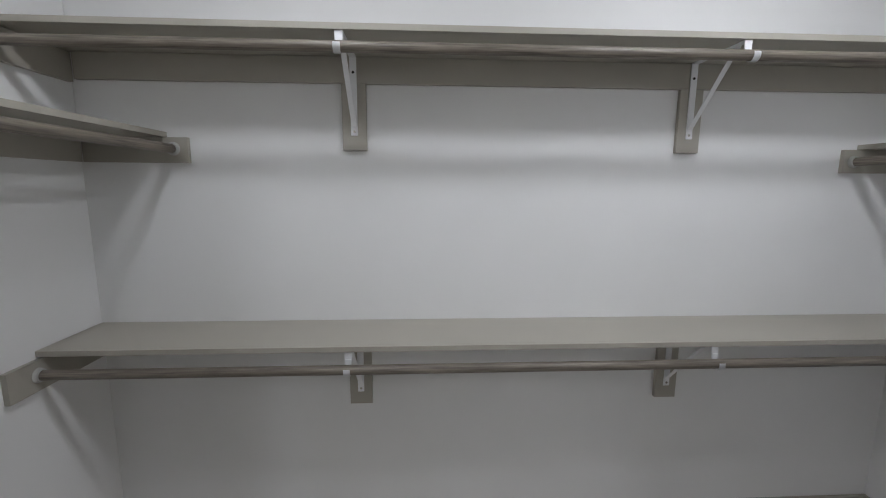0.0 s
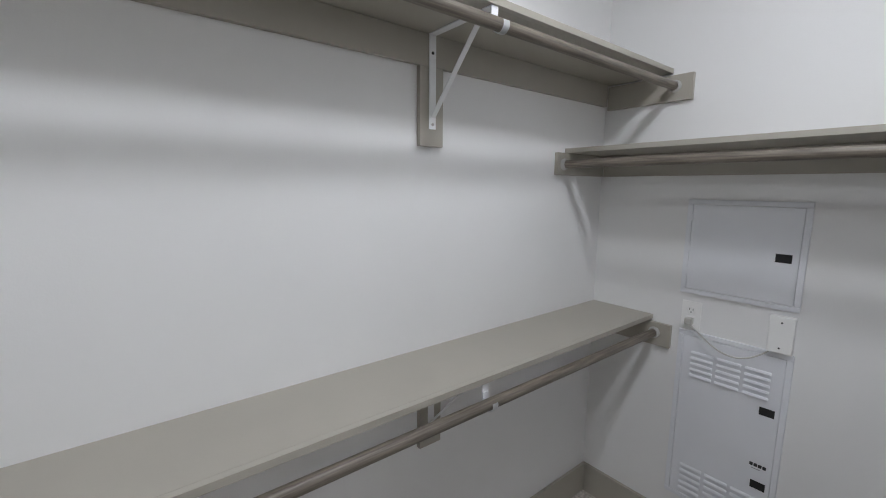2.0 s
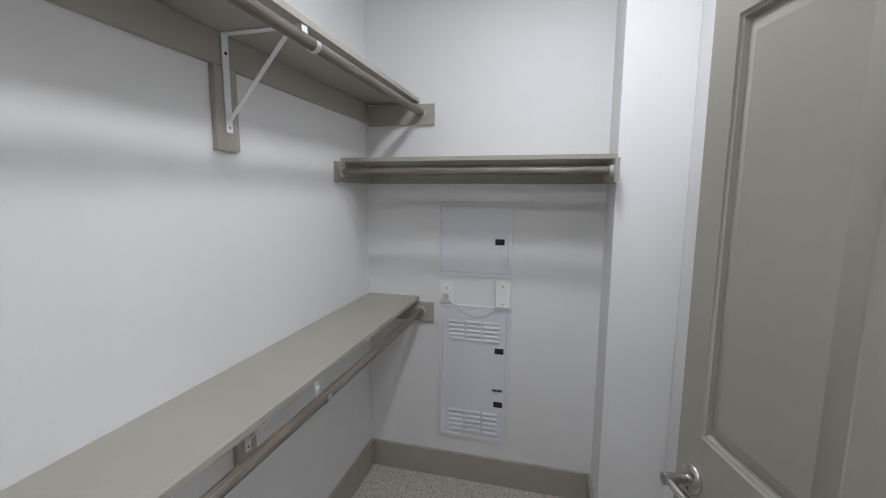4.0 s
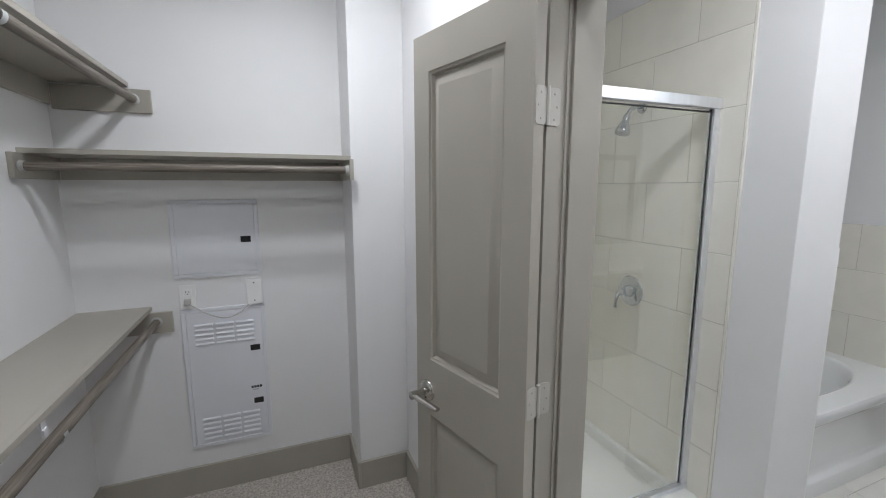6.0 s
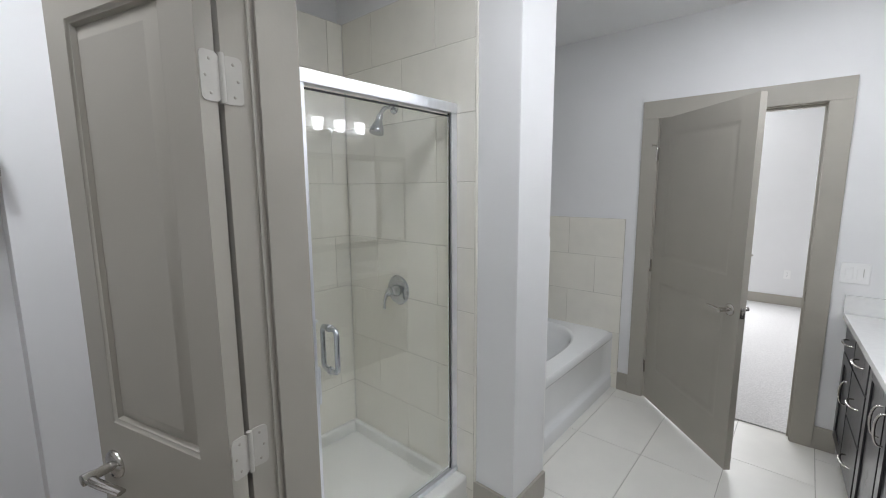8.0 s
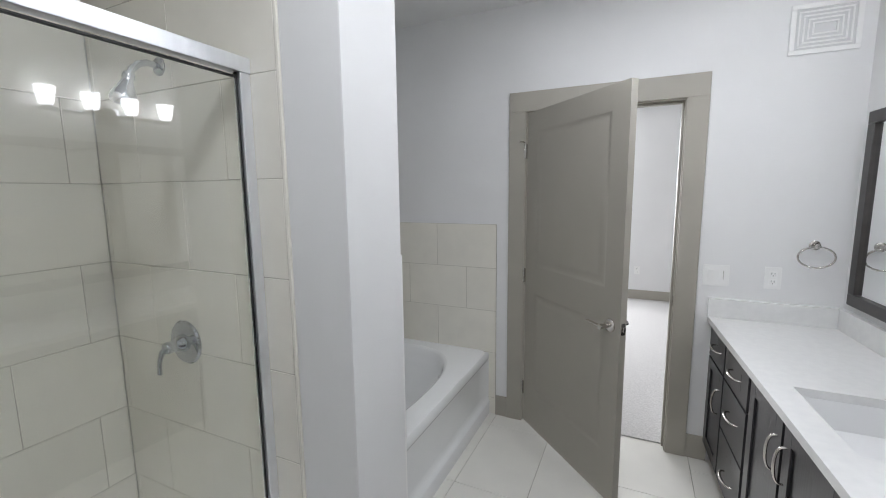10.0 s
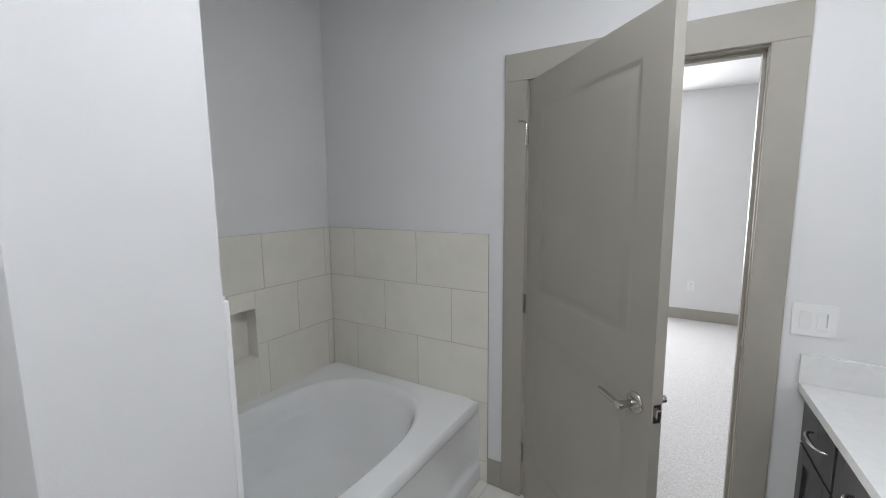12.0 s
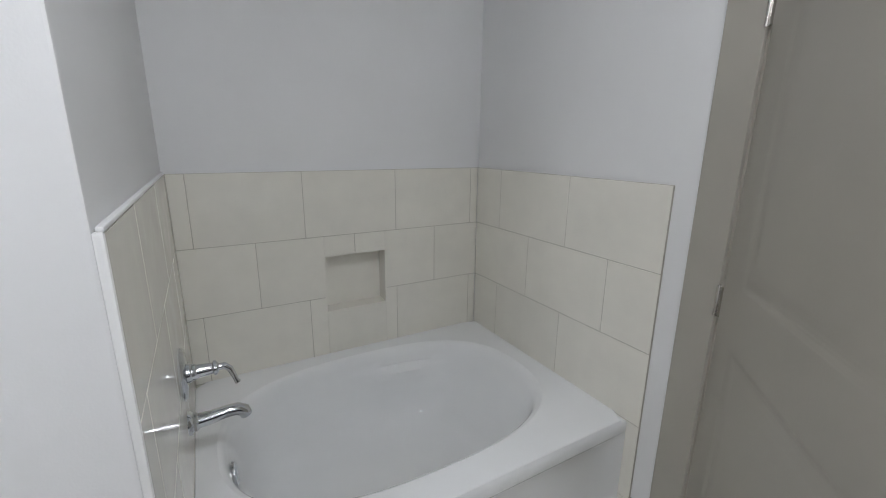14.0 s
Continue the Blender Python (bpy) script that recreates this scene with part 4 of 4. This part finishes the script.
add_tube(b, [(1.38, YT - 0.098, 0.775), (1.379, YT - 0.118, 0.776), (1.377, YT - 0.132, 0.764), (1.375, YT - 0.140, 0.742), (1.373, YT - 0.146, 0.722), (1.372, YT - 0.150, 0.712)], [0.011, 0.0105, 0.010, 0.0085, 0.0075, 0.009], 12)
part("lever", b, M_CHROME, hub, world=True)
ts = thing("tub_spout", pose(1.38, YT, 0.605), "polished chrome tub spout", "tub spout")
b = bm_new()
add_lathe(b, [(0, 0), (0.038, 0), (0.037, 0.006), (0.029, 0.014), (0.030, 0.022), (0.025, 0.028), (0, 0.028)], pose(1.38, YT - 0.0003, 0.605, 90), 26)
part("flange", b, M_CHROME, ts, world=True)
b = bm_new()
add_tube(b, [(1.38, YT - 0.02, 0.605), (1.38, YT - 0.06, 0.607), (1.38, YT - 0.11, 0.613), (1.38, YT - 0.140, 0.612), (1.38, YT - 0.158, 0.600), (1.38, YT - 0.164, 0.584)], [0.024, 0.022, 0.020, 0.020, 0.021, 0.019], 18)
part("spout", b, M_CHROME, ts, world=True)

# ------------------------------------------------------------ vanity
VF, VY0, VY1 = -0.468, BS + 0.002, -0.60      # front of the carcass, its ends
CZ = 0.860
vu = thing("vanity_cabinet", pose(-0.73, (VY0 + VY1) / 2, 0), "espresso-stained vanity cabinet with shaker fronts", "cabinet")
b = box(BW + 0.002, VF, VY0, VY1, 0.10, 0.690)
add_box(b, VF - 0.02, VF, VY0, VY1, 0.690, 0.8285)
add_box(b, BW + 0.002, BW + 0.02, VY0, VY1, 0.690, 0.8285)
add_box(b, BW + 0.02, VF - 0.02, VY0, VY0 + 0.018, 0.690, 0.8285)
add_box(b, BW + 0.02, VF - 0.02, VY1 - 0.018, VY1, 0.690, 0.8285)
part("carcass", b, M_VANITY, vu, world=True)
part("toe_kick", box(BW + 0.002, VF - 0.07, VY0, VY1, 0.0005, 0.0995), M_VANITY, vu, world=True)


def front(kind, y0, y1, z0, z1, pull):
    x0, x1 = VF + 0.0005, VF + 0.020
    g = 0.005
    y0, y1, z0, z1 = y0 + g, y1 - g, z0 + g, z1 - g
    b = bm_new()
    if kind == "door":
        r = 0.055
        add_box(b, x0, x1, y0, y0 + r, z0, z1, bevel=0.0012, seg=1)
        add_box(b, x0, x1, y1 - r, y1, z0, z1, bevel=0.0012, seg=1)
        add_box(b, x0, x1, y0 + r, y1 - r, z0, z0 + r, bevel=0.0012, seg=1)
        add_box(b, x0, x1, y0 + r, y1 - r, z1 - r, z1, bevel=0.0012, seg=1)
        add_box(b, x0, x1 - 0.008, y0 + r - 0.002, y1 - r + 0.002, z0 + r - 0.002, z1 - r + 0.002)
    else:
        add_box(b, x0, x1, y0, y1, z0, z1, bevel=0.002, seg=2)
    d = part(kind, b, M_VANITY, vu, world=True)
    h = bm_new()
    half = 0.064
    if pull[0] == "h":
        yc, zc = pull[1], pull[2]
        pts = [(x1 + 0.001 + 0.030 * math.sin(math.pi * i / 16) ** 0.6, yc - half * math.cos(math.pi * i / 16), zc) for i in range(17)]
    else:
        yc, zc = pull[1], pull[2]
        pts = [(x1 + 0.001 + 0.030 * math.sin(math.pi * i / 16) ** 0.6, yc, zc - half * math.cos(math.pi * i / 16)) for i in range(17)]
    add_tube(h, pts, [0.0075 - 0.002 * abs(math.cos(math.pi * i / 16)) for i in range(17)], 10, 0.7)
    part("pull", h, M_NICKEL, d, "satin nickel arched pull", world=True)


ROWS = ((0.643, 0.815, 0.742), (0.390, 0.643, 0.537), (0.115, 0.390, 0.240))
front("drawer", -2.812, -2.495, 0.643, 0.815, ("h", -2.615, 0.742))
front("door", -2.812, -2.495, 0.115, 0.643, ("v", -2.545, 0.485))
for z0, z1, zp in ROWS:
    front("drawer", -2.487, -2.125, z0, z1, ("h", -2.282, zp))
front("door", -2.105, -1.766, 0.115, 0.815, ("v", -1.800, 0.675))
front("door", -1.757, -1.375, 0.115, 0.815, ("v", -1.722, 0.675))
for z0, z1, zp in ROWS:
    front("drawer", -1.355, -0.985, z0, z1, ("h", -1.170, zp))
front("drawer", -0.977, -0.615, 0.643, 0.815, ("h", -0.800, 0.742))
front("door", -0.977, -0.615, 0.115, 0.643, ("v", -0.930, 0.485))
# worktop with an undermount basin
SX0, SX1, SY0, SY1 = -0.850, -0.525, -1.945, -1.520
VX = -0.428
ct = thing("countertop", pose(-0.72, (VY0 + VY1) / 2, CZ - 0.03), "white quartz countertop with upstands", "countertop")
b = bm_new()
for a in ((BW + 0.001, SX0, VY0 - 0.001, VY1 + 0.01), (SX1, VX, VY0 - 0.001, VY1 + 0.01), (SX0, SX1, VY0 - 0.001, SY0), (SX0, SX1, SY1, VY1 + 0.01)):
    add_box(b, *a, CZ - 0.030, CZ)
bmesh.ops.remove_doubles(b, verts=b.verts, dist=1e-4)
part("slab", b, M_STONE, ct, world=True)
part("upstand", box(BW + 0.022, VX + 0.004, BS + 0.0008, BS + 0.021, CZ + 0.0003, CZ + 0.106, bevel=0.002), M_STONE, ct, world=True)
part("upstand", box(BW + 0.0008, BW + 0.0215, BS + 0.0008, VY1 + 0.01, CZ + 0.0003, CZ + 0.106, bevel=0.002), M_STONE, ct, world=True)
b = bm_new()
lp = []
for ins, z in ((-0.012, CZ - 0.031), (0.0, CZ - 0.031), (0.008, CZ - 0.06), (0.018, CZ - 0.13), (0.05, CZ - 0.155), (0.12, CZ - 0.16)):
    lp.append([b.verts.new(v) for v in ((SX0 + ins, SY0 + ins, z), (SX1 - ins, SY0 + ins, z), (SX1 - ins, SY1 - ins, z), (SX0 + ins, SY1 - ins, z))])
for a, c in zip(lp, lp[1:]):
    for i in range(4):
        j = (i + 1) % 4
        b.faces.new((a[i], a[j], c[j], c[i]))
b.faces.new(lp[-1])
bmesh.ops.bevel(b, geom=[e for e in b.edges if abs(e.verts[0].co.z - e.verts[1].co.z) > 0.002], offset=0.018, segments=3, affect="EDGES")
sink = solid("sink", b, M_SINK, "white rectangular undermount sink", "sink")

# framed mirror and light bar on the vanity wall
MY0, MY1, MZ0, MZ1 = -2.735, -0.75, 1.005, 1.90
mi = thing("mirror", pose(BW, (MY0 + MY1) / 2, MZ0), "wide wall mirror in a dark frame", "mirror")
fw = 0.055
b = bm_new()
for a in ((MY0, MY1, MZ0, MZ0 + fw), (MY0, MY1, MZ1 - fw, MZ1), (MY0, MY0 + fw, MZ0 + fw, MZ1 - fw), (MY1 - fw, MY1, MZ0 + fw, MZ1 - fw)):
    add_box(b, BW + 0.0005, BW + 0.028, *a, bevel=0.004)
part("frame", b, M_FRAME, mi, world=True)
part("glass", box(BW + 0.002, BW + 0.012, MY0 + fw - 0.003, MY1 - fw + 0.003, MZ0 + fw - 0.003, MZ1 - fw + 0.003), M_MIRROR, mi, "silvered mirror glass", world=True)
LY0, LY1, LZ = -2.13, -1.42, 2.065
lb = thing("vanity_light", pose(BW, (LY0 + LY1) / 2, LZ), "four-lamp vanity light bar with frosted glass shades", "wall lamp")
part("back_plate", box(BW + 0.0005, BW + 0.022, -1.84, -1.71, LZ - 0.055, LZ + 0.055, bevel=0.004), M_CHROME, lb, world=True)
part("bar", box(BW + 0.055, BW + 0.075, LY0 - 0.03, LY1 + 0.03, LZ - 0.014, LZ + 0.006, bevel=0.003), M_CHROME, lb, world=True)
part("stem", box(BW + 0.020, BW + 0.058, -1.785, -1.765, LZ - 0.012, LZ + 0.004, bevel=0.002), M_CHROME, lb, world=True)
for i in range(4):
    y = LY0 + 0.03 + i * (LY1 - LY0 - 0.06) / 3
    b = bm_new()
    add_lathe(b, [(0, 0.006), (0.024, 0.006), (0.026, 0.016), (0.018, 0.022), (0, 0.022)], pose(BW + 0.075, y, LZ), 18)
    cup = part("cup", b, M_CHROME, lb, world=True)
    b = bm_new()
    add_lathe(b, [(0, 0.0225), (0.030, 0.0225), (0.036, 0.040), (0.050, 0.122), (0.047, 0.122), (0.033, 0.041), (0.0, 0.028)], pose(BW + 0.075, y, LZ), 22)
    part("shade", b, M_SHADE, cup, "lit frosted glass shade", world=True)

# the vanity wall stands a little out of square with the doorway wall; all on it follows
OUT_OF_SQUARE = 0.0585


def lean(ob, base):
    """Shear a thing and its parts along the vanity wall."""
    if ob.type == "MESH":
        m = Matrix.Identity(4)
        m[0][1] = -OUT_OF_SQUARE
        m[0][3] = OUT_OF_SQUARE * (BS - base.y)
        ob.data.transform(m)
    for c in ob.children:
        lean(c, base)


for ob in (wall_bw, vu, ct, sink, mi, lb):
    lean(ob, ob.matrix_basis.translation.copy())

# plates and fittings on the bathroom's south wall
sw = thing("light_switch", pose(-0.452, BS, 1.092), "white two-gang rocker switch plate", "light switch")
pl = part("cover_plate", box(-0.062, 0.062, 0.0003, 0.006, -0.058, 0.058, bevel=0.003), M_PLATE, sw)
for x in (-0.024, 0.024):
    rk = part("rocker", box(-0.0165, 0.0165, -0.0025, 0.0025, -0.034, 0.034, bevel=0.0015, m=pose(x, 0.0065, 0, 4 if x < 0 else -4, 0, 0)), M_PLATE, pl)
    if x < 0:
        part("slider", box(x - 0.012, x - 0.0085, 0.007, 0.0105, -0.028, 0.028, bevel=0.001), M_CABLE, rk, "pale dimmer slider")
duplex_outlet("wall_outlet", pose(-0.705, BS, 1.095, 0, 0, 180), "white duplex outlet beside the switch")
tr = thing("towel_ring", pose(-0.862, BS, 1.27), "satin nickel towel ring", "towel ring")
b = bm_new()
add_lathe(b, [(0, 0), (0.024, 0), (0.024, 0.006), (0.015, 0.010), (0.011, 0.040), (0.013, 0.046), (0, 0.050)], pose(-0.862, BS + 0.0003, 1.275, -90), 22)
part("post", b, M_NICKEL, tr, world=True)
b = bm_new()
RP = [(-0.862 + 0.074 * math.sin(2 * math.pi * i / 40), BS + 0.040, 1.219 + 0.052 * math.cos(2 * math.pi * i / 40)) for i in range(41)]
add_tube(b, RP, 0.0045, 10)
part("ring", b, M_NICKEL, tr, world=True)
vt = thing("air_vent", pose(-0.82, BS, 2.315), "white square ceiling-style air vent on the wall", "air vent")
b = bm_new()
VXC, VZC, VW, VH = -0.812, 2.316, 0.135, 0.115
for k, (o, i_) in enumerate(((0.0, 0.022), (0.032, 0.040), (0.050, 0.058), (0.068, 0.076), (0.086, 0.094))):
    a, c, e, f = VW - o, VH - o, VW - i_, VH - i_
    y1 = BS + 0.010 if k == 0 else BS + 0.007
    nm = bm_new()
    add_box(nm, VXC - a, VXC + a, BS + 0.0025, y1, VZC + f, VZC + c, bevel=0.0015, seg=1)
    add_box(nm, VXC - a, VXC + a, BS + 0.0025, y1, VZC - c, VZC - f, bevel=0.0015, seg=1)
    add_box(nm, VXC - a, VXC - e, BS + 0.0025, y1, VZC - f, VZC + f, bevel=0.0015, seg=1)
    add_box(nm, VXC + e, VXC + a, BS + 0.0025, y1, VZC - f, VZC + f, bevel=0.0015, seg=1)
    part("frame" if k == 0 else "louvre", nm, M_PLATE, vt, world=True)
part("backing", box(VXC - VW + 0.01, VXC + VW - 0.01, BS + 0.0004, BS + 0.0024, VZC - VH + 0.01, VZC + VH - 0.01), mat("vent_grey", (0.66, 0.66, 0.66), 0.6), vt, world=True)
b.free()

# added ceiling fixtures over the bathroom's fill lamps, out of view
for lamp_x, lamp_y in BATH_FILLS:
    flush_light(lamp_x, lamp_y, "round flush ceiling light added as unseen fill in the bathroom", "bathroom ceiling lights")

# ------------------------------------------------------------ bedroom
wi = thing("window_1", pose((WX0 + WX1) / 2, FAR, WZ0), "bedroom window with closed white blinds", "window")
wi["kind"] = "structure"
b = bm_new()
for a in ((WX0, WX1, WZ0, WZ0 + 0.05), (WX0, WX1, WZ1 - 0.05, WZ1), (WX0, WX0 + 0.05, WZ0 + 0.05, WZ1 - 0.05), (WX1 - 0.05, WX1, WZ0 + 0.05, WZ1 - 0.05), (WX0 + 0.05, WX1 - 0.05, 1.56, 1.61)):
    add_box(b, a[0], a[1], FAR - 0.12, FAR - 0.07, a[2], a[3], bevel=0.003)
part("window_frame", b, M_PLATE, wi, world=True)
for z0, z1 in ((WZ0 + 0.05, 1.56), (1.61, WZ1 - 0.05)):
    p = part("pane", box(WX0 + 0.05, WX1 - 0.05, FAR - 0.098, FAR - 0.092, z0, z1), M_PANE, wi, world=True)
    p.visible_shadow = False
part("window_sill", box(WX0 - 0.04, WX1 + 0.04, FAR + 0.0005, FAR + 0.035, WZ0 - 0.022, WZ0, bevel=0.004), M_TRIM, wi, world=True)
bl = thing("window_blind", pose((WX0 + WX1) / 2, FAR - 0.03, WZ1), "white horizontal slat blind hanging in the window", "window blind")
part("head_rail", box(WX0 + 0.01, WX1 - 0.01, FAR - 0.062, FAR - 0.008, WZ1 - 0.055, WZ1 - 0.003, bevel=0.003), M_BLIND, bl, world=True)
SLAT = mesh_of("slat", box(-(WX1 - WX0) / 2 + 0.012, (WX1 - WX0) / 2 - 0.012, -0.025, 0.025, -0.0013, 0.0013, m=pose(0, 0, 0, 38, 0, 0)), M_BLIND)
for i in range(39):
    s = new("slat", SLAT)
    s.parent = bl
    s.location = (0, -0.004, -0.082 - i * 0.0425)
duplex_outlet("wall_outlet", pose(-0.085, FAR, 0.425, 0, 0, 180), "white duplex outlet on the bedroom wall")
